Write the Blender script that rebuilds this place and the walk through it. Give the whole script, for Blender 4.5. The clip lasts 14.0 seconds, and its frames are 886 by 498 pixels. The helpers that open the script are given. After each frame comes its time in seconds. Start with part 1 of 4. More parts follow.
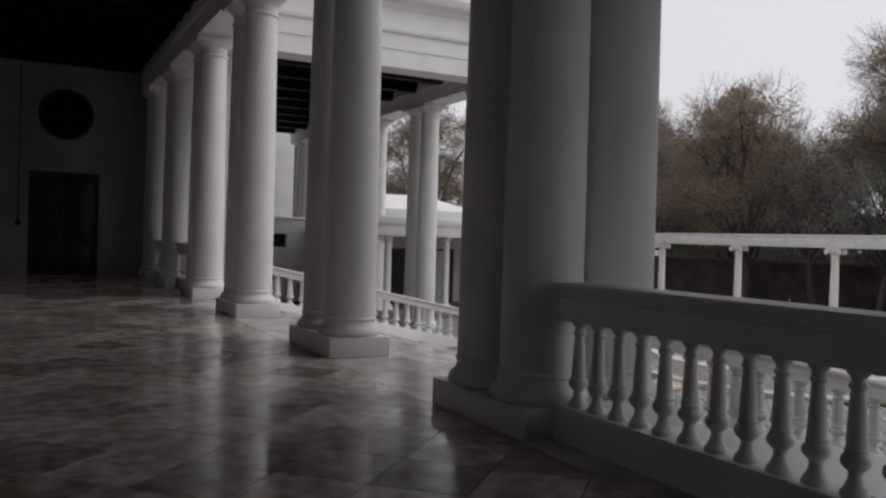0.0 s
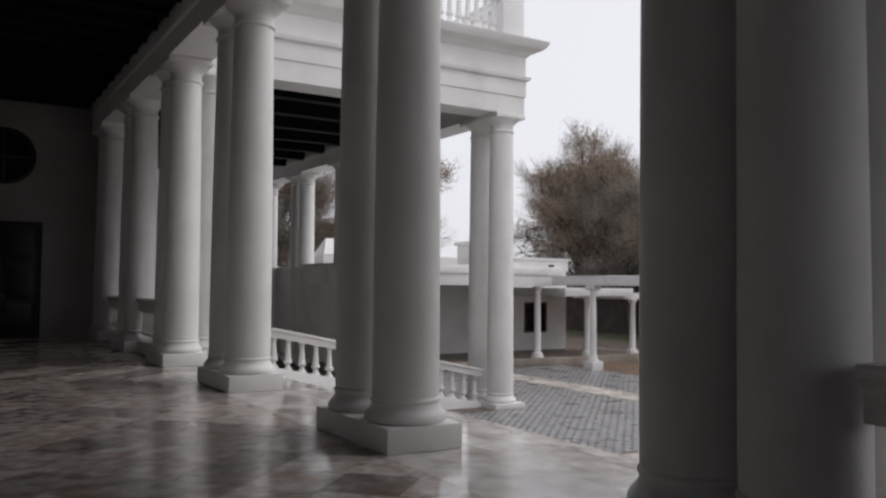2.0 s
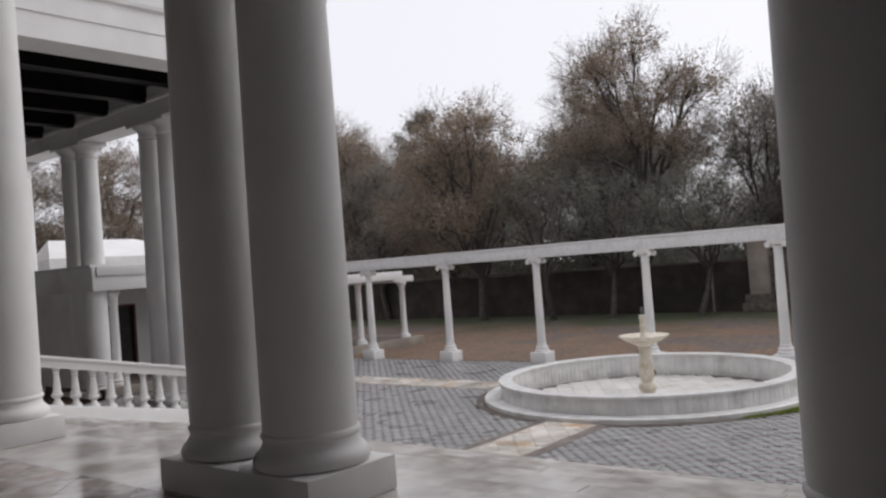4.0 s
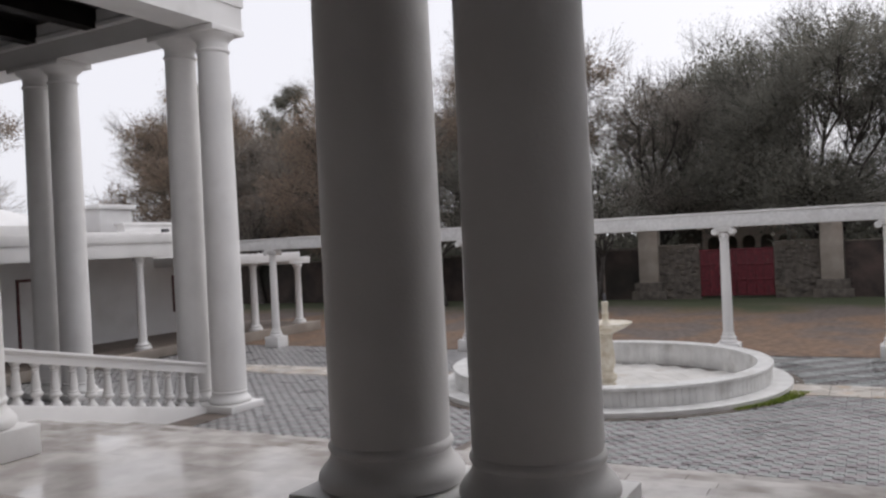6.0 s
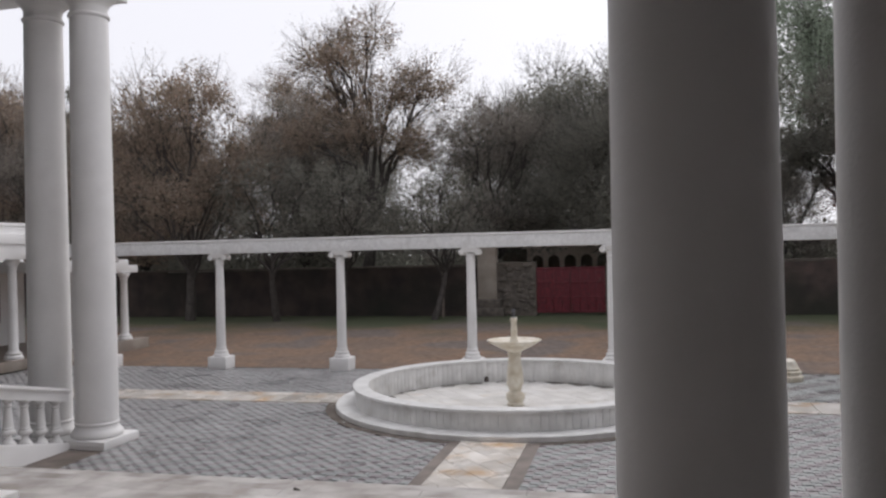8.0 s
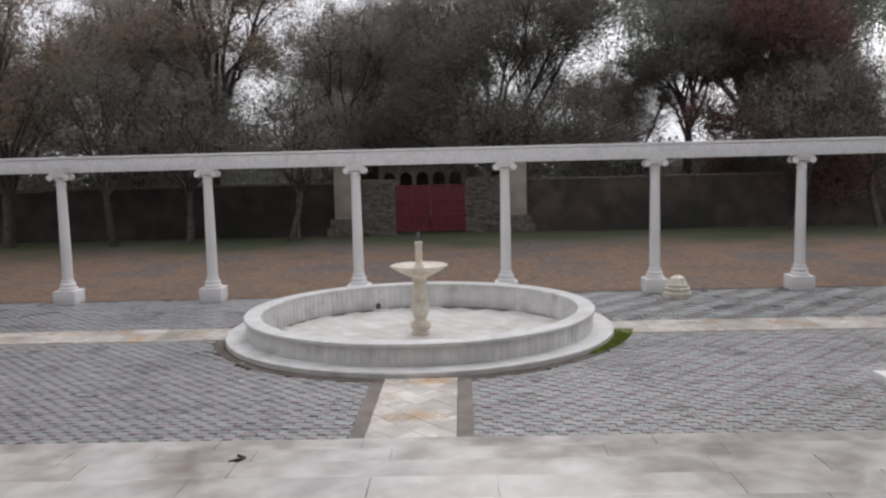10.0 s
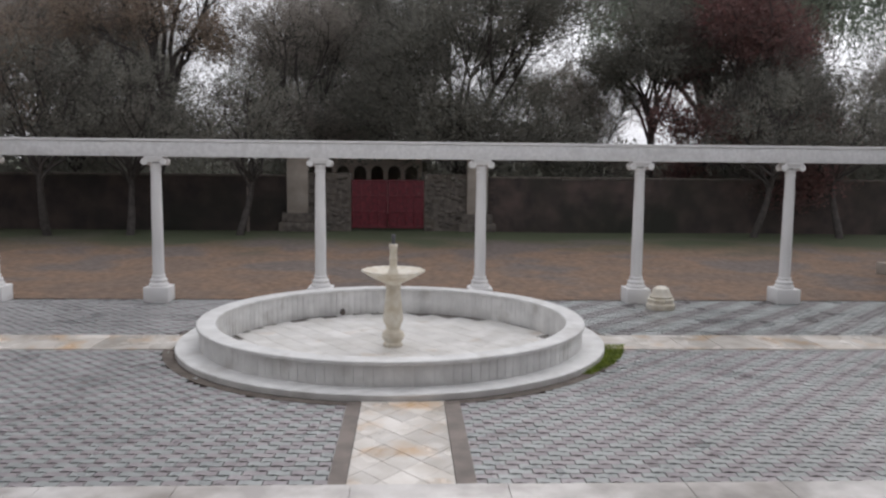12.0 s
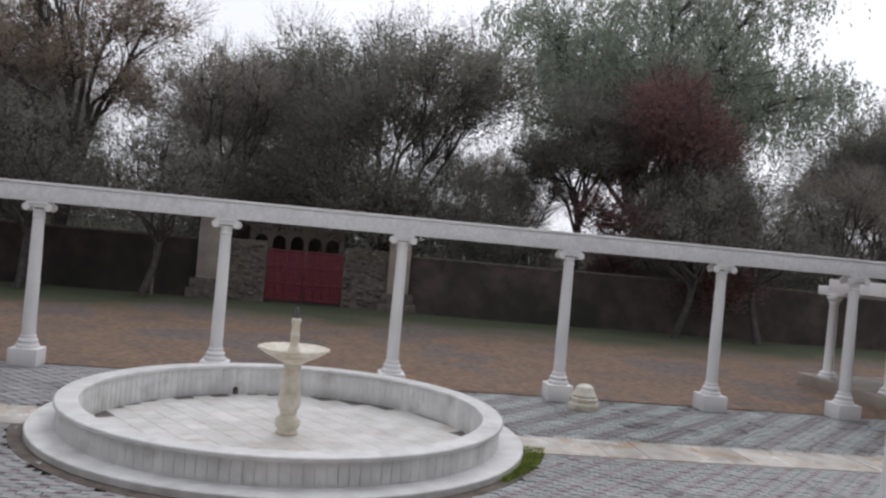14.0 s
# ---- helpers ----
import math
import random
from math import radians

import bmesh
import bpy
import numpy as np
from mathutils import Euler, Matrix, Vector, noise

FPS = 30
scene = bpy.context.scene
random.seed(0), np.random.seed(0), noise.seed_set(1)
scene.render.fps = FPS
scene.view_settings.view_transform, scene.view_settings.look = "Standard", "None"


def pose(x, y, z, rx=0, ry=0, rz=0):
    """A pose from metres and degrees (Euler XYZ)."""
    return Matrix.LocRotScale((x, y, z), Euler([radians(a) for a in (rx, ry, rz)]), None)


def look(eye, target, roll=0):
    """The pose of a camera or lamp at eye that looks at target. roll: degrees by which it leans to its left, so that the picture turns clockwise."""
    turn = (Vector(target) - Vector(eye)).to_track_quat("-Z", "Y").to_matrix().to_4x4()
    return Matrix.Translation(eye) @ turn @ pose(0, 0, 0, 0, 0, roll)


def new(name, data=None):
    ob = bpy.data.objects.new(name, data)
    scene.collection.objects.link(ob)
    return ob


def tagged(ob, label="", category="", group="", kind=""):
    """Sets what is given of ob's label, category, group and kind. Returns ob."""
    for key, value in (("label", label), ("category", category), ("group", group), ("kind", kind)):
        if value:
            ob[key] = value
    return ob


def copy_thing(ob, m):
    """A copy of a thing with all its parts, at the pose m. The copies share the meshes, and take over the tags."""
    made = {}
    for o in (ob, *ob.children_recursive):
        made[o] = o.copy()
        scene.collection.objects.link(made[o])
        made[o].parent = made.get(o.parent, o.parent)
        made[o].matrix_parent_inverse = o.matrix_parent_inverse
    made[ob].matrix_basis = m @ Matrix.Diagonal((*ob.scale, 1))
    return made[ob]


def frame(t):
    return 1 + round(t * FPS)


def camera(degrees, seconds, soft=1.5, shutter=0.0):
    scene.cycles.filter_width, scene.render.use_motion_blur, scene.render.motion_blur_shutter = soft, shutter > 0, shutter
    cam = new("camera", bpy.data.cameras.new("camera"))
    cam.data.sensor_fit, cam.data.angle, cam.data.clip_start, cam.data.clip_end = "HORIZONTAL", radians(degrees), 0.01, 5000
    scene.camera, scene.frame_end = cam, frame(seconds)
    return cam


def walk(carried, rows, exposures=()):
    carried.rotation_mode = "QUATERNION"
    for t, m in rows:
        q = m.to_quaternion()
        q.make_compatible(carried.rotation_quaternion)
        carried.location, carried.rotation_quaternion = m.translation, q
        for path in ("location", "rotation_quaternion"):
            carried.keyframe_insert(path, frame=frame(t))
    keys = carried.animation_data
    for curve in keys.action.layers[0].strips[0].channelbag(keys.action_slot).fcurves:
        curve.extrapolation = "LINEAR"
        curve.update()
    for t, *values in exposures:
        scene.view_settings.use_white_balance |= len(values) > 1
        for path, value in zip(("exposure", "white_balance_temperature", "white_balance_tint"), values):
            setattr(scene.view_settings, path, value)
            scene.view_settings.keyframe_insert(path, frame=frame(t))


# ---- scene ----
PATH = [
    (0, (0.299, -2.282, 1.432), (1.224, -0.509, 1.407), 1.8),
    (0.5, (0.289, -1.6, 1.454), (1.214, 0.173, 1.442), 2.0),
    (1, (0.257, -0.914, 1.471), (1.192, 0.854, 1.44), -0.8),
    (1.5, (0.261, -0.283, 1.468), (1.256, 1.447, 1.607), 0.9),
    (2, (0.21, 0.389, 1.482), (1.255, 2.092, 1.571), 0.5),
    (2.5, (0.245, 0.983, 1.482), (1.486, 2.552, 1.509), -1.3),
    (3, (0.276, 1.636, 1.467), (1.536, 3.19, 1.47), -0.9),
    (3.5, (0.316, 2.273, 1.448), (1.778, 3.637, 1.494), 0.9),
    (3.7, (0.337, 2.521, 1.442), (1.837, 3.843, 1.503), -2.1),
    (5.8, (0.332, 5.345, 1.451), (2.056, 6.359, 1.428), -3.5),
    (6, (0.326, 5.586, 1.448), (2.087, 6.534, 1.435), -2.8),
    (6.5, (0.305, 6.194, 1.437), (2.102, 7.073, 1.422), -1.2),
    (7, (0.313, 6.869, 1.427), (2.173, 7.6, 1.333), -2.6),
    (7.5, (0.483, 7.486, 1.418), (2.386, 8.102, 1.411), -2.9),
    (8, (0.658, 8.088, 1.43), (2.603, 8.554, 1.437), -1.3),
    (8.5, (0.837, 8.606, 1.44), (2.812, 8.897, 1.312), -3.7),
    (8.7, (0.931, 8.763, 1.442), (2.915, 9.005, 1.372), -2.4),
    (10.8, (2.144, 9.975, 1.534), (4.124, 9.905, 1.266), -0.4),
    (11, (2.266, 10.049, 1.537), (4.248, 9.92, 1.308), -0.0),
    (11.5, (2.578, 10.139, 1.526), (4.546, 9.924, 1.244), 1.1),
    (12, (2.919, 10.167, 1.518), (4.905, 10.078, 1.298), 0.6),
    (12.5, (3.228, 10.178, 1.51), (5.21, 10.05, 1.275), 2.8),
    (13, (3.543, 10.176, 1.494), (5.525, 9.963, 1.327), 2.5),
    (13.5, (3.825, 10.113, 1.441), (5.804, 9.834, 1.365), 2.7),
    (14, (4.121, 9.972, 1.398), (6.103, 9.703, 1.387), 5.2),
]
cam = camera(57.2, 14.0, soft=2.4)
EXPOSURES = [(0.0, 0.06, 6470, 12), (1.5, 0.20, 6450, 12), (3.0, 0.36, 6430, 12), (6.0, 0.34, 6420, 13), (8.5, 0.36, 6410, 13), (12.5, 0.32, 6310, 12), (14.0, 0.30, 6230, 12)]
walk(cam, [(t, look(eye, target, roll)) for t, eye, target, roll in PATH], EXPOSURES)

# ---- world and light: an overcast day ----
world = bpy.data.worlds.new("overcast")
scene.world = world
world.use_nodes = True
wn, wl = world.node_tree.nodes, world.node_tree.links
sky = wn.new("ShaderNodeTexSky")
sky.sky_type, sky.sun_disc = "NISHITA", False
sky.sun_elevation, sky.sun_rotation = radians(42), radians(110)
sky.air_density, sky.dust_density = 1.0, 4.0
grey = wn.new("ShaderNodeHueSaturation")
grey.inputs["Saturation"].default_value = 0.25
cloud = wn.new("ShaderNodeMix")
cloud.data_type = "RGBA"
cloud.inputs["Factor"].default_value = 0.82
cloud.inputs["B"].default_value = (7.6, 7.65, 7.98, 1)
wl.new(sky.outputs["Color"], grey.inputs["Color"])
wl.new(grey.outputs["Color"], cloud.inputs["A"])
wl.new(cloud.outputs["Result"], wn["Background"].inputs["Color"])
wn["Background"].inputs["Strength"].default_value = 0.1
sun = new("sun", bpy.data.lights.new("sun", "SUN"))
sun.data.energy, sun.data.angle, sun.data.color = 0.8, radians(60), (1.0, 0.97, 0.94)
sun.matrix_basis = look((60, -25, 60), (0, 0, 0))

# ---- plan, in metres; the veranda floor is z = 0, the court lies at G ----
G = -1.39
AXIS = 10.29           # the court's axis, along x
MID = 10.0             # the axis of the two porches
COL_X = 3.905          # the colonnade's centre line
BEAM_Z = 5.56          # underside of the entablature
CEIL_Z = 6.32
END_Y, BACK_Y, LEFT_X = 24.0, -7.2, -2.7
PORCH_X = 11.54        # front columns of the projecting porches
STEP_X, TREAD, RISE, STEPS = 9.48, 0.838, -G / 7, 7
FX, FY = 15.78, 10.38  # the fountain
PERGOLA_X = 19.36


# ---- materials ----
def material(name, dark, light, rough=0.5, scale=6.0, bump=0.02, grain=60.0, metal=0.0, spread=(0.35, 0.65), gloss_noise=0.0,
             piece=0.0, island=False, stain=None, stain_scale=0.6, stain_at=(0.55, 0.75), coords="Object"):
    m = bpy.data.materials.new(name)
    m.use_nodes = True
    n, l = m.node_tree.nodes, m.node_tree.links
    b = n["Principled BSDF"]
    b.inputs["Roughness"].default_value, b.inputs["Metallic"].default_value = rough, metal
    tc = n.new("ShaderNodeTexCoord")
    geo = n.new("ShaderNodeNewGeometry")
    where = geo.outputs["Position"] if coords == "World" else tc.outputs["Object"]
    big = n.new("ShaderNodeTexNoise")
    big.inputs["Scale"].default_value, big.inputs["Detail"].default_value = scale, 6
    l.new(where, big.inputs["Vector"])
    ramp = n.new("ShaderNodeValToRGB")
    ramp.color_ramp.elements[0].position, ramp.color_ramp.elements[1].position = spread
    ramp.color_ramp.elements[0].color, ramp.color_ramp.elements[1].color = (*dark, 1), (*light, 1)
    l.new(big.outputs["Fac"], ramp.inputs["Fac"])
    out = ramp.outputs["Color"]
    if stain:
        s = n.new("ShaderNodeTexNoise")
        s.inputs["Scale"].default_value, s.inputs["Detail"].default_value = stain_scale, 8
        l.new(where, s.inputs["Vector"])
        r = n.new("ShaderNodeMapRange")
        r.inputs["From Min"].default_value, r.inputs["From Max"].default_value = stain_at
        l.new(s.outputs["Fac"], r.inputs["Value"])
        x = n.new("ShaderNodeMix")
        x.data_type = "RGBA"
        x.inputs["B"].default_value = (*stain, 1)
        l.new(r.outputs["Result"], x.inputs["Factor"])
        l.new(out, x.inputs["A"])
        out = x.outputs["Result"]
    if piece:
        info = n.new("ShaderNodeObjectInfo")
        rnd = geo.outputs["Random Per Island"] if island else info.outputs["Random"]
        hs = n.new("ShaderNodeHueSaturation")
        mr = n.new("ShaderNodeMapRange")
        mr.inputs["To Min"].default_value, mr.inputs["To Max"].default_value = 1 - piece, 1 + piece
        l.new(rnd, mr.inputs["Value"])
        l.new(mr.outputs["Result"], hs.inputs["Value"])
        l.new(out, hs.inputs["Color"])
        out = hs.outputs["Color"]
    l.new(out, b.inputs["Base Color"])
    if gloss_noise:
        g = n.new("ShaderNodeTexNoise")
        g.inputs["Scale"].default_value, g.inputs["Detail"].default_value = 1.3, 4
        l.new(where, g.inputs["Vector"])
        gr = n.new("ShaderNodeMapRange")
        gr.inputs["From Min"].default_value, gr.inputs["From Max"].default_value = 0.35, 0.65
        gr.inputs["To Min"].default_value, gr.inputs["To Max"].default_value = max(0.03, rough - gloss_noise), rough + gloss_noise
        l.new(g.outputs["Fac"], gr.inputs["Value"])
        l.new(gr.outputs["Result"], b.inputs["Roughness"])
    if bump:
        f = n.new("ShaderNodeTexNoise")
        f.inputs["Scale"].default_value, f.inputs["Detail"].default_value = grain, 4
        l.new(where, f.inputs["Vector"])
        bp = n.new("ShaderNodeBump")
        bp.inputs["Strength"].default_value, bp.inputs["Distance"].default_value = 0.35, bump
        l.new(f.outputs["Fac"], bp.inputs["Height"])
        l.new(bp.outputs["Normal"], b.inputs["Normal"])
    return m


WHITE = material("white_paint", (0.76, 0.75, 0.74), (0.83, 0.82, 0.81), 0.55, 1.2, 0.004, 45, stain=(0.60, 0.58, 0.56), stain_scale=0.9, stain_at=(0.6, 0.85))
PLASTER = material("white_plaster", (0.75, 0.74, 0.735), (0.83, 0.825, 0.82), 0.75, 0.8, 0.006, 30, stain=(0.55, 0.53, 0.5), stain_scale=0.5, stain_at=(0.58, 0.85))
# INNER: likely white walls, with the veranda's deep shade put into the colour
INNER = material("veranda_wall_shade_paint", (0.25, 0.235, 0.225), (0.31, 0.295, 0.28), 0.8, 0.7, 0.005, 30)
MARBLE = material("wet_marble_tile", (0.235, 0.195, 0.172), (0.53, 0.485, 0.46), 0.16, 5.5, 0.001, 25, gloss_noise=0.10, piece=0.42,
                  stain=(0.28, 0.185, 0.14), stain_scale=2.2, stain_at=(0.54, 0.72), spread=(0.34, 0.66), coords="World")
MARBLE_ISLE = material("wet_marble_tile_far", (0.235, 0.195, 0.172), (0.53, 0.485, 0.46), 0.16, 5.5, 0.001, 25, gloss_noise=0.10, piece=0.42, island=True,
                       stain=(0.28, 0.185, 0.14), stain_scale=2.2, stain_at=(0.54, 0.72), spread=(0.34, 0.66), coords="World")
STEPSTONE = material("step_marble", (0.44, 0.405, 0.38), (0.68, 0.65, 0.62), 0.12, 2.6, 0.001, 25, gloss_noise=0.10, piece=0.07,
                     stain=(0.29, 0.25, 0.215), stain_scale=1.5, stain_at=(0.52, 0.78), coords="World")
PATHSTONE = material("cream_path_marble", (0.54, 0.49, 0.43), (0.76, 0.72, 0.67), 0.26, 2.2, 0.002, 25, gloss_noise=0.1, piece=0.16,
                     stain=(0.58, 0.40, 0.24), stain_scale=2.0, stain_at=(0.52, 0.74), coords="World")
GROUT = material("grout", (0.14, 0.12, 0.105), (0.22, 0.195, 0.175), 0.7, 3, 0.004)
DIRTJOINT = material("dark_joint_soil", (0.06, 0.05, 0.045), (0.12, 0.10, 0.09), 0.9, 5, 0.01)
SOIL = material("damp_brown_soil", (0.085, 0.068, 0.055), (0.15, 0.125, 0.105), 0.9, 6, 0.01)
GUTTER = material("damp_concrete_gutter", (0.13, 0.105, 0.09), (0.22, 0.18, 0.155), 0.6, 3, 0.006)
BEAMSTONE = material("carved_beam_stone", (0.70, 0.695, 0.69), (0.81, 0.805, 0.80), 0.6, 14, 0.014, 20, stain=(0.64, 0.63, 0.62), stain_scale=4.0, stain_at=(0.52, 0.75))
BASIN = material("basin_marble", (0.66, 0.655, 0.64), (0.80, 0.795, 0.78), 0.42, 3.5, 0.003, 30, piece=0.05, stain=(0.50, 0.48, 0.45), stain_scale=2.6, stain_at=(0.56, 0.8), coords="World")
BASINFLOOR = material("basin_floor_marble", (0.66, 0.64, 0.60), (0.82, 0.80, 0.77), 0.35, 2.0, 0.003, 30, piece=0.07, stain=(0.55, 0.42, 0.28), stain_scale=1.6, stain_at=(0.58, 0.8), coords="World")
FOUNTAIN = material("carved_fountain_stone", (0.62, 0.55, 0.43), (0.78, 0.74, 0.65), 0.5, 5, 0.006, 60, stain=(0.45, 0.36, 0.22), stain_scale=4, stain_at=(0.55, 0.8))
PAVE_A = material("mauve_paver", (0.255, 0.228, 0.235), (0.335, 0.30, 0.308), 0.36, 7, 0.004, 120, piece=0.13, coords="World", gloss_noise=0.12)
PAVE_B = material("grey_green_paver", (0.29, 0.308, 0.303), (0.375, 0.395, 0.388), 0.36, 7, 0.004, 120, piece=0.11, coords="World", gloss_noise=0.12)
PAVE_A2 = material("mauve_paver_far", (0.255, 0.228, 0.235), (0.335, 0.30, 0.308), 0.36, 7, 0.004, 120, piece=0.13, island=True, coords="World", gloss_noise=0.12)
PAVE_B2 = material("grey_green_paver_far", (0.29, 0.308, 0.303), (0.375, 0.395, 0.388), 0.36, 7, 0.004, 120, piece=0.11, island=True, coords="World", gloss_noise=0.12)
PAVE_C2 = material("dark_grey_paver_far", (0.185, 0.175, 0.175), (0.25, 0.235, 0.235), 0.36, 7, 0.004, 120, piece=0.11, island=True, coords="World", gloss_noise=0.12)
# almost black and dull: the shade between the joists is put into the colour
DARKWOOD = material("shade_dark_ceiling_wood", (0.005, 0.0045, 0.004), (0.012, 0.010, 0.009), 0.6, 4, 0.004)
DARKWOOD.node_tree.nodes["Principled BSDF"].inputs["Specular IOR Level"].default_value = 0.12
DOORWOOD = material("dark_door_wood", (0.010, 0.008, 0.007), (0.025, 0.018, 0.015), 0.5, 6, 0.004)
MAROON = material("maroon_frame_paint", (0.09, 0.03, 0.03), (0.14, 0.05, 0.045), 0.5, 5, 0.002)
# gate red lowered to take in the shade of the trees above
GATE_RED = material("red_gate_paint", (0.075, 0.006, 0.012), (0.135, 0.010, 0.020), 0.55, 7.0, 0.003, stain=(0.17, 0.018, 0.028), stain_scale=4.5)
GLASS_DARK = material("dark_window_glass", (0.012, 0.012, 0.014), (0.02, 0.02, 0.022), 0.08, 2, 0)
# old brick, its colour darkened further for the shade under the trees
BRICK = material("old_tree_shaded_brick", (0.036, 0.029, 0.027), (0.085, 0.062, 0.054), 0.9, 1.3, 0.012, 40, piece=0.3, stain=(0.026, 0.026, 0.02), stain_scale=0.45, stain_at=(0.46, 0.66), coords="World")
STONEWALL = material("rubble_gate_stone", (0.07, 0.06, 0.052), (0.15, 0.13, 0.112), 0.9, 4, 0.02, 20, stain=(0.12, 0.1, 0.08), stain_scale=1.5, stain_at=(0.5, 0.7))
CREAM = material("cream_plaster", (0.26, 0.225, 0.195), (0.37, 0.325, 0.28), 0.85, 1.5, 0.01, 20, stain=(0.28, 0.22, 0.18), stain_scale=0.8, stain_at=(0.5, 0.8))
PINK = material("pale_pink_plaster", (0.74, 0.62, 0.56), (0.82, 0.71, 0.65), 0.85, 1.2, 0.008, 20)
PALEBLUE = material("pale_blue_door_paint", (0.42, 0.45, 0.50), (0.50, 0.53, 0.58), 0.5, 3, 0.002)
BARK = material("wet_bark", (0.042, 0.036, 0.033), (0.085, 0.074, 0.067), 0.85, 6, 0.02, 25)
STEEL = material("grey_pipe", (0.10, 0.10, 0.11), (0.16, 0.16, 0.17), 0.4, 5, 0, metal=0.6)
RUSTGRASS = material("moss_and_grass", (0.14, 0.20, 0.03), (0.30, 0.36, 0.06), 0.9, 8, 0.03, 40)


def leaf_material(name, a, b_, c):
    m = bpy.data.materials.new(name)
    m.use_nodes = True
    n, l = m.node_tree.nodes, m.node_tree.links
    b = n["Principled BSDF"]
    b.inputs["Roughness"].default_value = 0.7
    geo = n.new("ShaderNodeNewGeometry")
    r = n.new("ShaderNodeValToRGB")
    r.color_ramp.elements[0].color, r.color_ramp.elements[1].color = (*a, 1), (*b_, 1)
    e = r.color_ramp.elements.new(0.85)
    e.color = (*c, 1)
    l.new(geo.outputs["Random Per Island"], r.inputs["Fac"])
    l.new(r.outputs["Color"], b.inputs["Base Color"])
    tr = n.new("ShaderNodeBsdfTranslucent")
    l.new(r.outputs["Color"], tr.inputs["Color"])
    mix = n.new("ShaderNodeMixShader")
    mix.inputs["Fac"].default_value = 0.5
    l.new(b.outputs["BSDF"], mix.inputs[1])
    l.new(tr.outputs["BSDF"], mix.inputs[2])
    l.new(mix.outputs["Shader"], n["Material Output"].inputs["Surface"])
    return m


# leaf colours are paler than foliage: the haze is mixed into them
LEAF_OLIVE = leaf_material("hazed_olive_leaves", (0.200, 0.200, 0.172), (0.285, 0.275, 0.235), (0.260, 0.250, 0.212))
LEAF_BROWN = leaf_material("hazed_brown_autumn_leaves", (0.265, 0.208, 0.168), (0.425, 0.285, 0.215), (0.335, 0.275, 0.210))
LEAF_GREY = leaf_material("hazed_grey_brown_leaves", (0.250, 0.226, 0.198), (0.355, 0.318, 0.278), (0.310, 0.280, 0.245))
LEAF_GREEN = leaf_material("hazed_weeping_green_leaves", (0.205, 0.240, 0.185), (0.340, 0.385, 0.300), (0.270, 0.315, 0.240))
LEAF_RED = leaf_material("hazed_dull_red_leaves", (0.190, 0.095, 0.092), (0.360, 0.150, 0.140), (0.250, 0.160, 0.145))


# ---- builders ----
def finish(bm, name, mat, smooth=35):
    bmesh.ops.recalc_face_normals(bm, faces=bm.faces)
    me = bpy.data.meshes.new(name)
    bm.to_mesh(me)
    bm.free()
    me.materials.append(mat)
    if smooth:
        for p in me.polygons:
            p.use_smooth = True
        me.set_sharp_from_angle(angle=radians(smooth))
    return me


def box(bm, x0, y0, z0, x1, y1, z1, bevel=0.0):
    r = bmesh.ops.create_cube(bm, size=1.0)
    for v in r["verts"]:
        v.co = Vector((x0 + (v.co.x + 0.5) * (x1 - x0), y0 + (v.co.y + 0.5) * (y1 - y0), z0 + (v.co.z + 0.5) * (z1 - z0)))
    if bevel:
        edges = list({e for v in r["verts"] for e in v.link_edges})
        bmesh.ops.bevel(bm, geom=edges, offset=bevel, segments=2, affect="EDGES", profile=0.5)
    return r


def boxes(*specs, bevel=0.0):
    bm = bmesh.new()
    for s in specs:
        box(bm, *s, bevel=bevel)
    return bm


def lathe(profile, segs=40, cx=0.0, cy=0.0, wave=0.0, waves=0):
    """Turns a list of (radius, height) about the upright axis."""
    bm = bmesh.new()
    rings = []
    for r, z in profile:
        ring = []
        for i in range(segs):
            a = 2 * math.pi * i / segs
            k = r * (1 + (wave * math.cos(a * waves) if waves and r > 0.3 else 0))
            ring.append(bm.verts.new((cx + k * math.cos(a), cy + k * math.sin(a), z)))
        rings.append(ring)
    for a, b in zip(rings, rings[1:]):
        for i in range(segs):
            j = (i + 1) % segs
            bm.faces.new((a[i], a[j], b[j], b[i]))
    if profile[0] == profile[-1]:
        bmesh.ops.remove_doubles(bm, verts=bm.verts, dist=1e-5)
        return bm
    if profile[0][0] > 1e-4:
        bm.faces.new(rings[0][::-1])
    if profile[-1][0] > 1e-4:
        bm.faces.new(rings[-1])
    return bm


def extrude_profile(points, p0, p1, out, mitre=(0, 0)):
    """Sweeps a closed (outwards, up) profile from p0 to p1; out is the outward unit direction. mitre: how far each end runs on with the outward offset."""
    bm = bmesh.new()
    ends = []
    run = (Vector(p1) - Vector(p0)).normalized()
    for p, k in ((p0, -mitre[0]), (p1, mitre[1])):
        ends.append([bm.verts.new((p[0] + (out[0] + run.x * k) * o, p[1] + (out[1] + run.y * k) * o, p[2] + u)) for o, u in points])
    n = len(points)
    for i in range(n):
        j = (i + 1) % n
        bm.faces.new((ends[0][i], ends[0][j], ends[1][j], ends[1][i]))
    bm.faces.new(ends[0][::-1])
    bm.faces.new(ends[1])
    return bm


def part(name, bm, mat, parent, label="", smooth=35):
    ob = new(name, bm if isinstance(bm, bpy.types.Mesh) else finish(bm, name, mat, smooth))
    ob.parent = parent
    return tagged(ob, label) if label else ob


def thing(name, x, y, z, label, category, group="", kind=""):
    ob = new(name)
    ob.location = (x, y, z)
    return tagged(ob, label, category, group, kind)


def solid(name, bm, mat, label="", category="", kind="structure", smooth=35):
    return tagged(new(name, finish(bm, name, mat, smooth)), label, category, "", kind)


def mirror_y(y):
    return 2 * MID - y

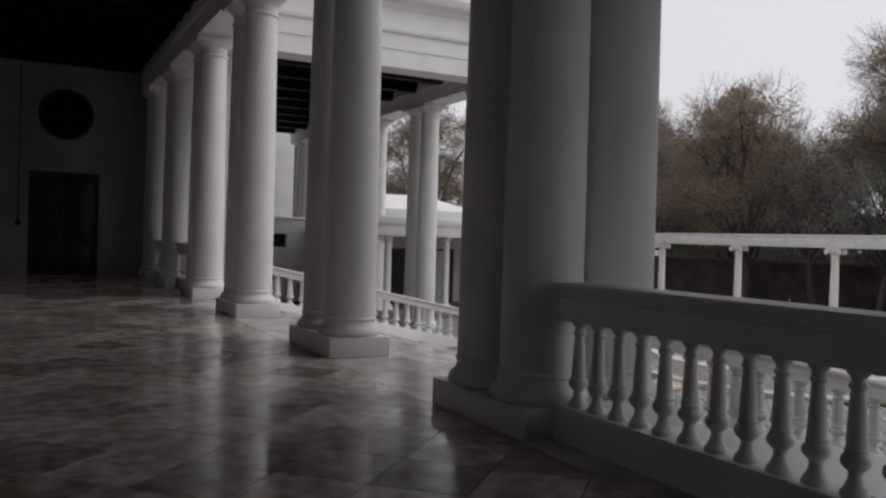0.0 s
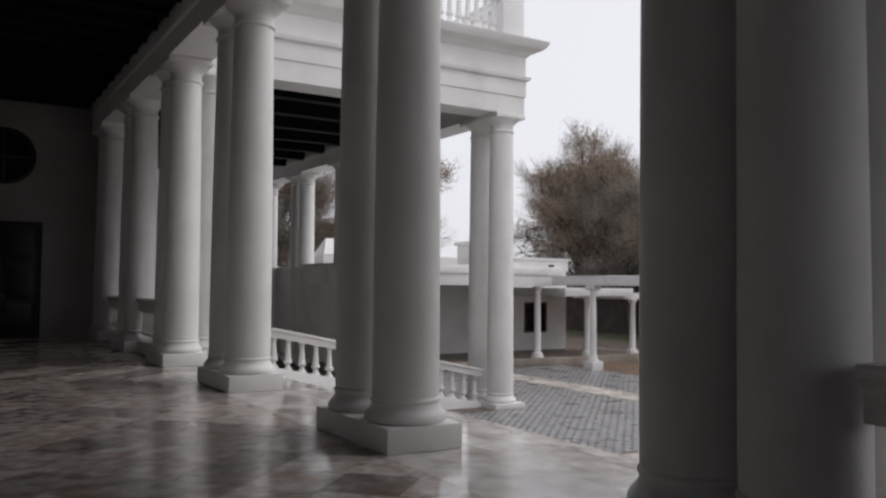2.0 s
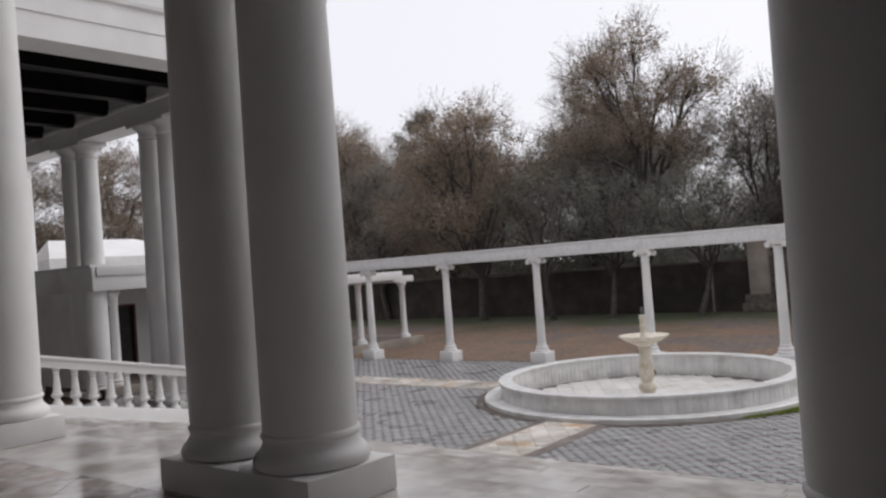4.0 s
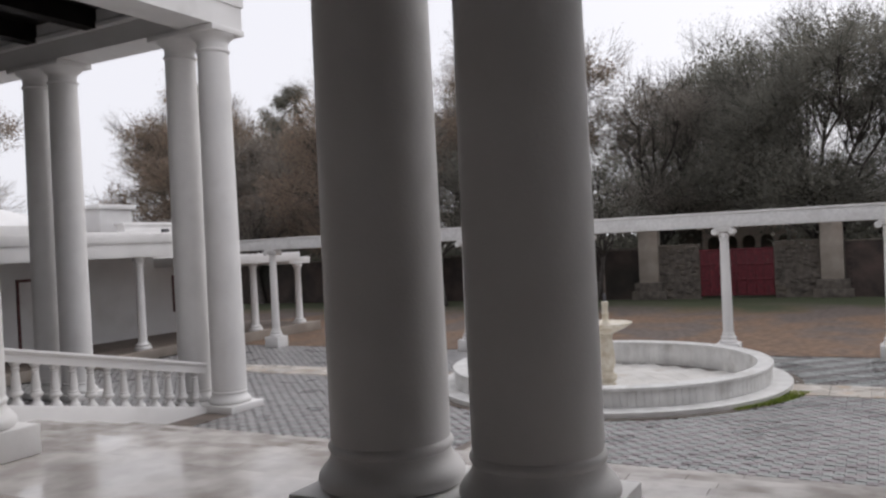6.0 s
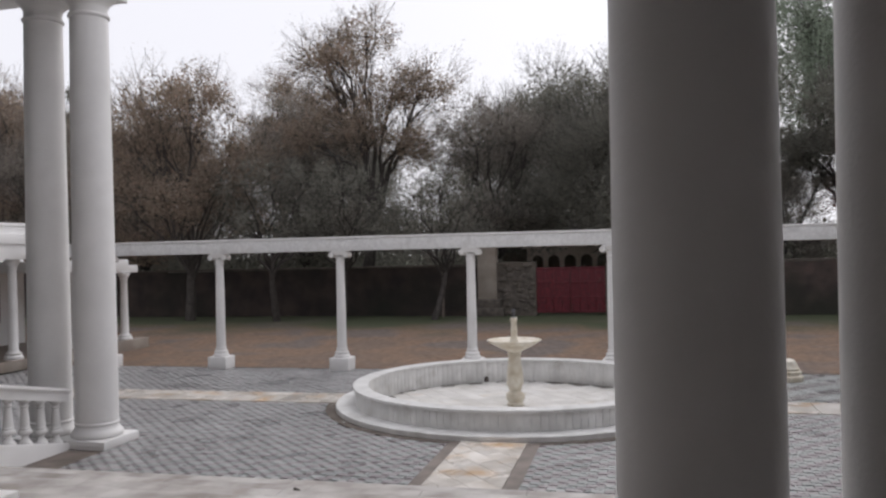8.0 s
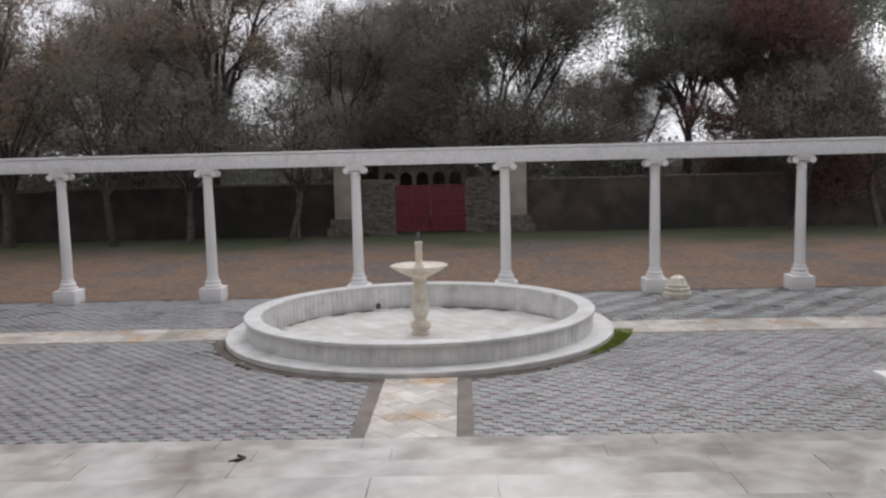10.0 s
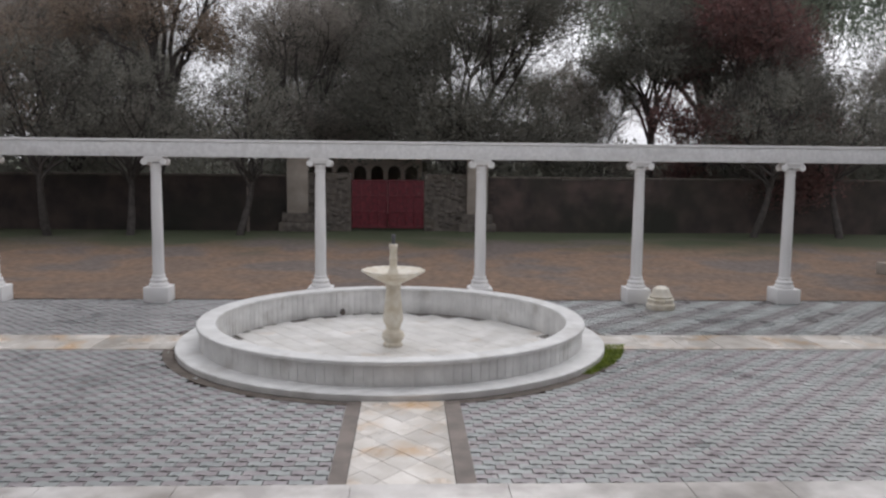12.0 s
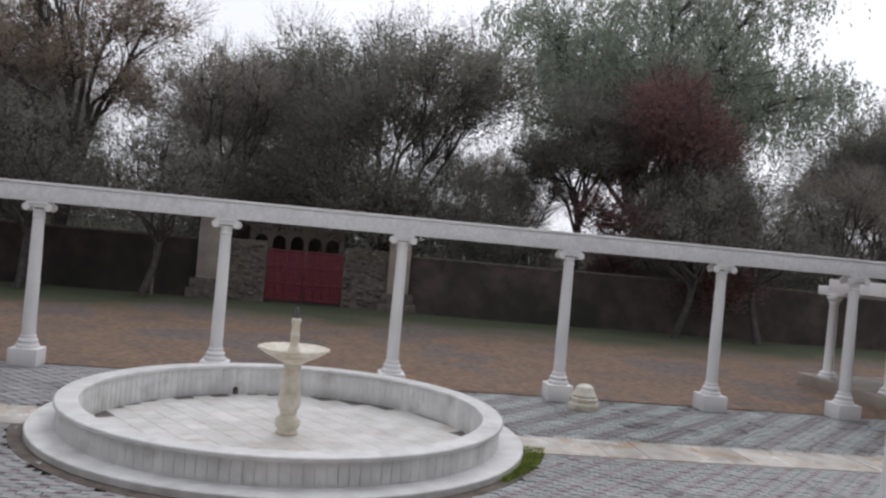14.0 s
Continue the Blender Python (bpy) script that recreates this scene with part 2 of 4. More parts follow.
# ---- ground, floors, walls, roofs ----
def ground_material():
    m = bpy.data.materials.new("dry_earth_and_grass")
    m.use_nodes = True
    n, l = m.node_tree.nodes, m.node_tree.links
    b = n["Principled BSDF"]
    b.inputs["Roughness"].default_value = 0.9
    geo = n.new("ShaderNodeNewGeometry")
    sep = n.new("ShaderNodeSeparateXYZ")
    l.new(geo.outputs["Position"], sep.inputs["Vector"])
    a = n.new("ShaderNodeTexNoise")
    a.inputs["Scale"].default_value, a.inputs["Detail"].default_value = 0.35, 9
    l.new(geo.outputs["Position"], a.inputs["Vector"])
    earth = n.new("ShaderNodeValToRGB")
    e = earth.color_ramp.elements
    e[0].position, e[1].position = 0.42, 0.66
    e[0].color, e[1].color = (0.135, 0.108, 0.094, 1), (0.155, 0.108, 0.080, 1)
    mid = e.new(0.53)
    mid.color = (0.195, 0.124, 0.080, 1)
    l.new(a.outputs["Fac"], earth.inputs["Fac"])
    f = n.new("ShaderNodeTexNoise")
    f.inputs["Scale"].default_value, f.inputs["Detail"].default_value = 6.0, 8
    l.new(geo.outputs["Position"], f.inputs["Vector"])
    speck = n.new("ShaderNodeMapRange")
    speck.inputs["From Min"].default_value, speck.inputs["From Max"].default_value = 0.3, 0.7
    speck.inputs["To Min"].default_value, speck.inputs["To Max"].default_value = 0.65, 1.3
    l.new(f.outputs["Fac"], speck.inputs["Value"])
    hs = n.new("ShaderNodeHueSaturation")
    l.new(speck.outputs["Result"], hs.inputs["Value"])
    l.new(earth.outputs["Color"], hs.inputs["Color"])
    # grass grows along the boundary wall
    warp = n.new("ShaderNodeMath")
    warp.operation = "MULTIPLY_ADD"
    warp.inputs[1].default_value = 12.0
    l.new(a.outputs["Fac"], warp.inputs[0])
    l.new(sep.outputs["X"], warp.inputs[2])
    band = n.new("ShaderNodeMapRange")
    band.inputs["From Min"].default_value, band.inputs["From Max"].default_value = 35.0, 39.5
    l.new(warp.outputs["Value"], band.inputs["Value"])
    g = n.new("ShaderNodeMix")
    g.data_type = "RGBA"
    g.inputs["B"].default_value = (0.062, 0.074, 0.036, 1)
    l.new(band.outputs["Result"], g.inputs["Factor"])
    l.new(hs.outputs["Color"], g.inputs["A"])
    l.new(g.outputs["Result"], b.inputs["Base Color"])
    bp = n.new("ShaderNodeBump")
    bp.inputs["Distance"].default_value, bp.inputs["Strength"].default_value = 0.05, 0.6
    l.new(f.outputs["Fac"], bp.inputs["Height"])
    l.new(bp.outputs["Normal"], b.inputs["Normal"])
    return m


def ground_sheet():
    bm = bmesh.new()
    xs = [-400, -60, 4, 5, 19, 19.7, 21, 23, 25, 27, 29, 31, 33, 35, 37, 41, 50, 70, 120, 700]
    ys = [-700, -120, -60] + list(range(-40, 61, 4)) + [80, 140, 700]
    rows = []
    for x in xs:
        row = []
        for y in ys:
            z = G - 0.06
            if 20 < x < 41:
                z += 0.05 * noise.noise((x * 0.3, y * 0.3, 0))
            if 5 <= x <= 19 and -1 < y < 21:
                z = G - 0.4
            row.append(bm.verts.new((x, y, z)))
        rows.append(row)
    for a, b in zip(rows, rows[1:]):
        for i in range(len(ys) - 1):
            bm.faces.new((a[i], b[i], b[i + 1], a[i + 1]))
    return bm


solid("ground", ground_sheet(), ground_material(), "bare brown earth with dry grass and a green strip", "ground", smooth=0)

solid("floor_slab", boxes((LEFT_X, BACK_Y, G - 0.3, 4.36, END_Y + 0.3, -0.032), (0.5, END_Y, -0.033, 2.4, END_Y + 0.36, 0.002)), GROUT, "mortar bed under the veranda tiles", "floor", smooth=0)
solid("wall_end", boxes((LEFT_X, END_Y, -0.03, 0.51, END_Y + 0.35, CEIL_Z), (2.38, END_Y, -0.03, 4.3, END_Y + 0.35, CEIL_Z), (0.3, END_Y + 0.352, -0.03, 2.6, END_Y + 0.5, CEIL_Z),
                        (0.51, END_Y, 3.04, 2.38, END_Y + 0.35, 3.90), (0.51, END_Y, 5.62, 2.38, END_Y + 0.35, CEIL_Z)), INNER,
      "plain end wall of the veranda, its shade painted in", "wall", smooth=0)


def round_opening():
    """The wall piece round the circular window."""
    bm = bmesh.new()
    cx, cz, r, y0, y1 = 1.445, 4.73, 0.75, END_Y, END_Y + 0.35
    segs = 32
    for y in (y0, y1):
        inner, outer = [], []
        for i in range(segs):
            a = 2 * math.pi * (i + 0.5) / segs
            c, s = math.cos(a), math.sin(a)
            k = min(1.2 / max(abs(c), 1e-6), 1.2 / max(abs(s), 1e-6))
            inner.append(bm.verts.new((cx + r * c, y, cz + r * s)))
            outer.append(bm.verts.new((min(max(cx + k * c, 0.51), 2.38), y, min(max(cz + k * s, 3.9), 5.62))))
        for i in range(segs):
            j = (i + 1) % segs
            bm.faces.new((inner[i], inner[j], outer[j], outer[i]))
        if y == y0:
            first = inner
        else:
            for i in range(segs):
                j = (i + 1) % segs
                bm.faces.new((first[i], first[j], inner[j], inner[i]))
    return bm


solid("wall_end_roundel", round_opening(), INNER, "wall round the circular window, its shade painted in", "wall")
window_1 = thing("window_1", 1.445, END_Y + 0.2, 4.73, "dark round window high in the end wall", "window", kind="structure")
bm = lathe([(0.76, 0), (0.76, 0.08), (0.66, 0.08), (0.66, 0), (0.76, 0)], 32)
bmesh.ops.transform(bm, matrix=Matrix.Rotation(radians(90), 4, "X"), verts=bm.verts)
part("window_frame", bm, DOORWOOD, window_1)
bm = lathe([(0.66, 0.0), (0.66, 0.02)], 32)
bmesh.ops.transform(bm, matrix=Matrix.Rotation(radians(90), 4, "X"), verts=bm.verts)
part("pane", bm, GLASS_DARK, window_1)
part("glazing_bar", boxes((-0.03, -0.07, -0.66, 0.03, -0.03, 0.66), (-0.66, -0.072, -0.03, 0.66, -0.032, 0.03)), DOORWOOD, window_1)
door_1 = thing("door_1", 1.45, END_Y + 0.12, 0, "tall dark wooden double door, shut", "door", kind="structure")
part("door_frame", boxes((-0.95, -0.06, 0, -0.85, 0.1, 3.04), (0.85, -0.06, 0, 0.95, 0.1, 3.04), (-0.85, -0.06, 2.92, 0.85, 0.1, 3.04)), DOORWOOD, door_1)
for s in (-1, 1):
    leaf = part("door_leaf", boxes((min(0.005 * s, 0.845 * s), 0, 0.01, max(0.005 * s, 0.845 * s), 0.05, 2.915), bevel=0.004), DOORWOOD, door_1)
    for z0, z1 in ((0.2, 0.9), (1.05, 1.9), (2.05, 2.75)):
        part("panel", boxes((min(0.14 * s, 0.72 * s), -0.02, z0, max(0.14 * s, 0.72 * s), 0.004, z1), bevel=0.012), DOORWOOD, leaf)
    part("door_handle", boxes((0.06 * s - 0.012, -0.05, 1.0, 0.06 * s + 0.012, -0.002, 1.16), bevel=0.006), STEEL, leaf)
pipe = thing("cable_conduit", 0.25, END_Y - 0.03, 1.45, "thin dark cable conduit with a switch box on the end wall", "conduit")
part("tube", lathe([(0.022, 0.1), (0.022, 4.8)], 10), STEEL, pipe)
part("switch_box", boxes((-0.07, -0.05, 0, 0.07, 0.03, 0.14), bevel=0.01), DOORWOOD, pipe)

# unseen wall, placed close and kept white to bounce light onto the columns
solid("wall_inner", boxes((LEFT_X - 0.35, BACK_Y, -0.03, LEFT_X, END_Y, CEIL_Z)), PLASTER, "plain unseen inner wall, white to bounce light onto the columns", "wall", smooth=0)
# unseen wall that closes the veranda, in the shade-darkened colour
solid("wall_back", boxes((LEFT_X, BACK_Y - 0.35, -0.03, 4.3, BACK_Y, CEIL_Z)), INNER, "plain unseen back wall of the veranda, painted dark as in shade", "wall", smooth=0)


def veranda_ceiling():
    bm = boxes((LEFT_X, BACK_Y, CEIL_Z, 3.50, END_Y, CEIL_Z + 0.06))
    y = BACK_Y + 0.5
    while y < END_Y:
        box(bm, LEFT_X, y, CEIL_Z - 0.16, 3.44, y + 0.12, CEIL_Z)
        y += 0.9
    return bm


solid("ceiling", veranda_ceiling(), DARKWOOD, "wooden ceiling with joists, shade put into its dark colour", "ceiling", smooth=0)
solid("roof_slab", boxes((LEFT_X - 0.4, BACK_Y - 0.4, CEIL_Z + 0.2, 3.5, END_Y + 0.4, CEIL_Z + 0.5)), PLASTER, "flat roof over the veranda", "roof", smooth=0)

# moulded entablature, outer face profile as (outwards, up)
FACE = [(0.0, 0.0), (0.0, 0.42), (0.03, 0.43), (0.03, 0.80), (0.10, 0.83), (0.12, 0.90), (0.02, 0.93), (0.02, 1.38), (0.07, 1.41), (0.12, 1.50),
        (0.34, 1.56), (0.42, 1.66), (0.44, 1.74), (-0.10, 1.76), (-0.10, 1.80), (-0.36, 1.80), (-0.76, 1.80), (-0.76, 0.55), (-0.80, 0.50), (-0.80, 0.42), (-0.76, 0.38), (-0.76, 0.0)]


def entablature(name, p0, p1, out, label, mitre=(0, 0)):
    return solid(name, extrude_profile(FACE, p0, p1, out, mitre), WHITE, label, "entablature")


entablature("entablature_colonnade", (4.285, BACK_Y, BEAM_Z), (4.285, END_Y + 0.3, BEAM_Z), (1, 0), "white moulded entablature along the colonnade")
# the mirrored porch's top is unseen, added and sized to shade the columns
for tag, f in (("far", lambda y: y), ("near_unseen", mirror_y)):
    s = 1 if tag == "far" else -1
    end = 34.0 if tag == "far" else 27.6
    y_in, y_out = f(15.84), f(end)
    entablature("entablature_%s_side" % tag, (4.30, y_in, BEAM_Z), (PORCH_X + 0.40, y_in, BEAM_Z), (0, -s), "white moulded side entablature of a porch", (0, 1))
    entablature("entablature_%s_front" % tag, (PORCH_X + 0.40, y_in, BEAM_Z), (PORCH_X + 0.40, y_out, BEAM_Z), (1, 0), "white moulded front entablature of a porch", (1, 0))
    lo, hi = min(y_in + s * 0.78, y_out), max(y_in + s * 0.78, y_out)
    bm = boxes((4.27, lo, CEIL_Z, PORCH_X - 0.36, hi, CEIL_Z + 0.06))
    y = lo + 0.4
    while y < hi:
        box(bm, 4.3, y, CEIL_Z - 0.36, PORCH_X - 0.37, y + 0.32, CEIL_Z)
        y += 1.8
    solid("ceiling_%s_porch" % tag, bm, DARKWOOD, "wooden joists under the porch roof, shade put into their dark colour", "ceiling", smooth=0)
    solid("roof_%s_porch" % tag, boxes((3.6, lo, CEIL_Z + 0.3, PORCH_X - 0.4, hi, CEIL_Z + 0.6)), PLASTER, "flat roof over a porch, the mirrored one added for shade", "roof", smooth=0)

# ---- columns ----
BASE_H = 0.29


def shaft_mesh(z0, z1):
    """A tapered shaft with slight entasis, its neck ring and echinus, under the abacus."""
    h = z1 - 0.44
    p = [(0.314, z0)]
    for i in range(1, 13):
        k = i / 12
        p.append((0.314 - 0.036 * k ** 1.7, z0 + (h - z0) * k))
    p += [(0.298, h + 0.01), (0.308, h + 0.035), (0.298, h + 0.06), (0.275, h + 0.07), (0.277, h + 0.16), (0.287, h + 0.20), (0.34, h + 0.26), (0.39, h + 0.30), (0.40, h + 0.33)]
    return lathe(p, 44)


def base_mesh(z0):
    p = [(0.385, 0.0), (0.408, 0.012), (0.418, 0.04), (0.414, 0.075), (0.398, 0.105), (0.376, 0.13), (0.360, 0.155), (0.350, 0.185), (0.347, 0.205), (0.352, 0.212), (0.358, 0.222), (0.362, 0.236),
         (0.359, 0.252), (0.352, 0.262), (0.345, 0.268), (0.345, 0.285), (0.348, 0.30), (0.348, 0.34)]
    return lathe([(r - 0.034, z0 + z * 0.853) for r, z in p], 44)


V_BASE = finish(base_mesh(0.23), "column_base", WHITE, 40)
V_SHAFT = finish(shaft_mesh(0.23 + BASE_H, BEAM_Z), "column_shaft", WHITE, 40)
V_ABACUS = finish(boxes((-0.41, -0.41, BEAM_Z - 0.11, 0.41, 0.41, BEAM_Z - 0.002), bevel=0.012), "abacus", WHITE)
P_BASE = finish(base_mesh(0.13), "column_base", WHITE, 40)
P_SHAFT = finish(shaft_mesh(0.13 + BASE_H, BEAM_Z - G), "column_shaft", WHITE, 40)
P_ABACUS = finish(boxes((-0.41, -0.41, BEAM_Z - G - 0.11, 0.41, 0.41, BEAM_Z - G - 0.002), bevel=0.012), "abacus", WHITE)


def column_group(offsets, x, y, z, tall, label, group):
    """Columns that share one plinth; offsets are their centres."""
    ob = thing("column_pair" if len(offsets) == 2 else "column_cluster", x, y, z, label, "column", group)
    h = 0.13 if tall else 0.23
    m = 0.385 if not tall else 0.43
    if len(offsets) == 3:
        a, b, c = offsets
        specs = [(a[0] - m, min(a[1], b[1]) - m, 0, a[0] + m, max(a[1], b[1]) + m, h), (a[0] + m - 0.02, c[1] - m, 0, c[0] + m, c[1] + m, h - 0.002)]
    else:
        xs, ys = [o[0] for o in offsets], [o[1] for o in offsets]
        specs = [(min(xs) - m, min(ys) - m, 0, max(xs) + m, max(ys) + m, h)]
    part("plinth", boxes(*specs, bevel=0.012), WHITE, ob)
    for ox, oy in offsets:
        for name, me in (("column_shaft", P_SHAFT if tall else V_SHAFT), ("column_base", P_BASE if tall else V_BASE), ("abacus", P_ABACUS if tall else V_ABACUS)):
            o = part(name, me, WHITE, ob)
            o.location = (ox, oy, 0)
    return ob


PAIR = [(0, -0.41), (0, 0.41)]
VL, PL = "pair of white plastered columns on a shared plinth", "pair of tall white porch columns standing in the court"
for y in (7.465, 12.07, 19.5, 23.1, -1.3, -5.9):
    column_group(PAIR, COL_X, y, 0, False, VL, "veranda columns")
column_group([(0, 0.41), (0, -0.28), (0.70, -0.28), (0.70, 0.41)], COL_X, 3.22, 0, False, "cluster of four white columns at the balustrade's end", "veranda columns")
column_group([(0, -0.41), (0, 0.28), (0.70, 0.28)], COL_X, 15.92, 0, False, "cluster of three white columns beside the sloping balustrade", "veranda columns")
for y in (16.62, 20.8, 24.85, 28.9, 32.8):
    column_group(PAIR, PORCH_X, y, G, True, PL, "porch columns")
# mirrored side: the later pairs are unseen, added under that porch roof
for y in (3.55, -0.8, -4.85, -7.0):
    column_group(PAIR, PORCH_X, y, G, True, PL, "porch columns")

# ---- balustrades ----
def baluster_mesh(h, k=1.0):
    p = [(0.094, 0), (0.094, 0.03), (0.086, 0.04), (0.068, 0.06), (0.052, 0.085), (0.045, 0.115), (0.047, 0.13), (0.066, 0.142), (0.088, 0.158), (0.097, 0.18), (0.092, 0.202), (0.074, 0.218), (0.072, 0.228),
         (0.078, 0.238), (0.066, 0.25), (0.066, 0.29), (0.060, 0.38), (0.052, 0.47), (0.047, 0.525), (0.060, 0.535), (0.062, 0.55), (0.049, 0.56), (0.049, 0.585), (0.068, 0.60), (0.078, 0.61), (0.078, 0.64)]
    return finish(lathe([(r * k, z * h / 0.64) for r, z in p], 14), "baluster", WHITE, 45)


BALUSTER = baluster_mesh(0.63)
SLIM_BALUSTER = baluster_mesh(0.64, 0.74)
SMALL_BALUSTER = baluster_mesh(0.78)
RAIL = [(-0.11, 0), (0.11, 0), (0.115, 0.115), (0.135, 0.125), (0.14, 0.140), (0.165, 0.147), (0.172, 0.155), (0.172, 0.183), (0.16, 0.195),
        (-0.16, 0.195), (-0.172, 0.183), (-0.172, 0.155), (-0.165, 0.147), (-0.14, 0.140), (-0.135, 0.125), (-0.115, 0.115)]
DEEP_RAIL = [(o, u * 1.4) for o, u in RAIL]


def balustrade(p0, p1, curb, mesh, height, spacing, label, group, down=0.0, rail=RAIL):
    """A curb, turned balusters and a moulded handrail from p0 to p1 (foot line, may slope)."""
    a, b = Vector(p0), Vector(p1)
    d = (b - a)
    flat = Vector((d.x, d.y, 0)).normalized()
    side = (-flat.y, flat.x)
    ob = thing("balustrade", *((a + b) / 2), label, "balustrade", group)
    o = (a + b) / 2

    def rel(p, dz):
        return (p.x - o.x, p.y - o.y, p.z - o.z + dz)
    part("curb", extrude_profile([(-0.13, -down), (0.13, -down), (0.13, curb - 0.03), (0.11, curb), (-0.11, curb), (-0.13, curb - 0.03)], rel(a, 0), rel(b, 0), side), WHITE, ob)
    part("handrail", extrude_profile(rail, rel(a, curb + height), rel(b, curb + height), side), WHITE, ob)
    n = int(Vector((d.x, d.y, 0)).length / spacing)
    for i in range(n):
        c = a + d * ((i + 0.5) / n)
        e = part("baluster", mesh, WHITE, ob)
        e.location = rel(c, curb - 0.01)
    return ob


for f, lab in ((lambda y: y, "white balustrade sloping down beside the marble steps"), (mirror_y, "white balustrade sloping down the other side of the steps")):
    balustrade((4.95, f(16.5), -0.21), (11.14, f(16.5), G - 0.10), 0.20, BALUSTER, 0.61, 0.30, lab, "step balustrades", down=0.5)
for y0, y1 in ((2.56, -0.52), (-2.08, -5.1)):
    balustrade((COL_X, y0, 0), (COL_X, y1, 0), 0.25, SLIM_BALUSTER, 0.62, 0.215, "white balustrade with turned balusters along the veranda edge", "veranda balustrades", rail=DEEP_RAIL)
for y0, y1 in ((16.59, 18.72), (20.28, 22.32)):
    balustrade((COL_X, y0, 0), (COL_X, y1, 0), 0.25, SLIM_BALUSTER, 0.62, 0.215, "white balustrade in the shade of the veranda", "veranda balustrades", rail=DEEP_RAIL)

# parapets on the porch roofs; the mirrored one is unseen
for tag, f in (("far", lambda y: y), ("near_unseen", mirror_y)):
    s = 1 if tag == "far" else -1
    z = BEAM_Z + 1.80
    yp = f(16.08)
    pier = thing("parapet_pier", PORCH_X + 0.14, yp, z, "white square pier at the porch parapet's corner", "pier", "parapet piers")
    part("body", boxes((-0.34, -0.22, 0, 0.26, 0.22, 1.12), bevel=0.01), WHITE, pier)
    part("coping", boxes((-0.38, -0.26, 1.12, 0.31, 0.26, 1.22), bevel=0.015), WHITE, pier)
    balustrade((4.4, yp, z), (PORCH_X - 0.22, yp, z), 0.16, SMALL_BALUSTER, 0.76, 0.24, "white parapet balustrade along the porch roof", "parapets")
    balustrade((PORCH_X + 0.12, yp + s * 0.25, z), (PORCH_X + 0.12, f(33.6 if s > 0 else 27.2), z), 0.16, SMALL_BALUSTER, 0.76, 0.24, "white parapet balustrade along the porch front", "parapets")

# ---- the marble steps ----
steps = thing("steps", STEP_X, AXIS, G, "broad flight of worn cream marble steps, wet", "steps", kind="structure")
Y0, Y1 = mirror_y(16.36), 16.36
rng = random.Random(5)
for i in range(STEPS):
    x1 = STEP_X - TREAD * i
    z1 = G + RISE * (i + 1) - (0.004 if i == STEPS - 1 else 0)
    x0 = 4.36 if i == STEPS - 1 else x1 - TREAD
    part("step_body", boxes((x0 - STEP_X - 0.02 * (i < STEPS - 1), Y0 - AXIS, 0.0, x1 - STEP_X - 0.015, Y1 - AXIS, z1 - G - 0.03)), STEPSTONE, steps, smooth=0)
    y = Y0
    while y < Y1 - 0.05:
        w = min(rng.uniform(0.8, 1.9), Y1 - y)
        if Y1 - (y + w) < 0.3:
            w = Y1 - y
        bm = boxes((x0 - STEP_X + 0.002, y - AXIS + 0.003, z1 - G - 0.035 + rng.uniform(-0.002, 0.002), x1 - STEP_X, y + w - AXIS - 0.003, z1 - G + rng.uniform(-0.003, 0.0)))
        part("slab", bm, STEPSTONE, steps, smooth=0)
        y += w

for tag, y0, y1 in (("north", 15.80, 16.36), ("south", mirror_y(16.36), mirror_y(15.80))):
    solid("gutter_%s" % tag, boxes((STEP_X + 0.003, y0, G - 0.08, 11.09, y1, G + 0.008), bevel=0.003), GUTTER, "damp brown strip at the foot of the balustrade", "gutter", smooth=0)

# ---- pergola ----
def ionic_column(label):
    ob = thing("pergola_column", 0, 0, G, label, "column", "pergola columns")
    part("pedestal", boxes((-0.245, -0.245, 0, 0.245, 0.245, 0.31), bevel=0.012), WHITE, ob)
    part("column_base", lathe([(0.19, 0.31), (0.20, 0.34), (0.19, 0.37), (0.16, 0.385), (0.16, 0.41), (0.175, 0.43), (0.165, 0.455), (0.135, 0.47), (0.128, 0.50), (0.14, 0.52), (0.122, 0.54)], 24), WHITE, ob)
    part("column_shaft", lathe([(0.114, 0.54), (0.112, 1.2), (0.104, 2.1), (0.097, 2.61), (0.112, 2.625), (0.112, 2.645), (0.098, 2.66), (0.105, 2.73), (0.13, 2.77)], 24), WHITE, ob)
    bm = boxes((-0.16, -0.19, 2.855, 0.16, 0.19, 2.90), (-0.125, -0.18, 2.79, 0.125, 0.18, 2.855), bevel=0.006)
    cap = part("capital", bm, WHITE, ob)
    for s in (-1, 1):
        bm = lathe([(0.0, -0.15), (0.055, -0.15), (0.072, -0.135), (0.06, -0.10), (0.05, 0), (0.06, 0.10), (0.072, 0.135), (0.055, 0.15), (0.0, 0.15)], 18)
        bmesh.ops.transform(bm, matrix=Matrix.Translation((0, s * 0.185, 2.80)) @ Matrix.Rotation(radians(90), 4, "Y"), verts=bm.verts)
        part("volute", bm, WHITE, cap)
    return ob


first = ionic_column("slim white column with a scrolled capital carrying the pergola beam")
first.location = (PERGOLA_X, AXIS - 1.62, G)
for y in (-5.9, -3.4, -0.57, 2.30, 5.43, 11.91, 15.155, 18.4, 21.645):
    copy_thing(first, pose(PERGOLA_X, y, G))
beam = thing("pergola_beam", PERGOLA_X, AXIS, 1.51, "long white pergola beam with a projecting top edge", "beam")
part("beam_body", boxes((-0.16, -17.0, 0, 0.16, 13.4, 0.295), bevel=0.008), BEAMSTONE, beam)
part("coping", boxes((-0.185, -17.03, 0.298, 0.185, 13.43, 0.345), bevel=0.006), WHITE, beam)

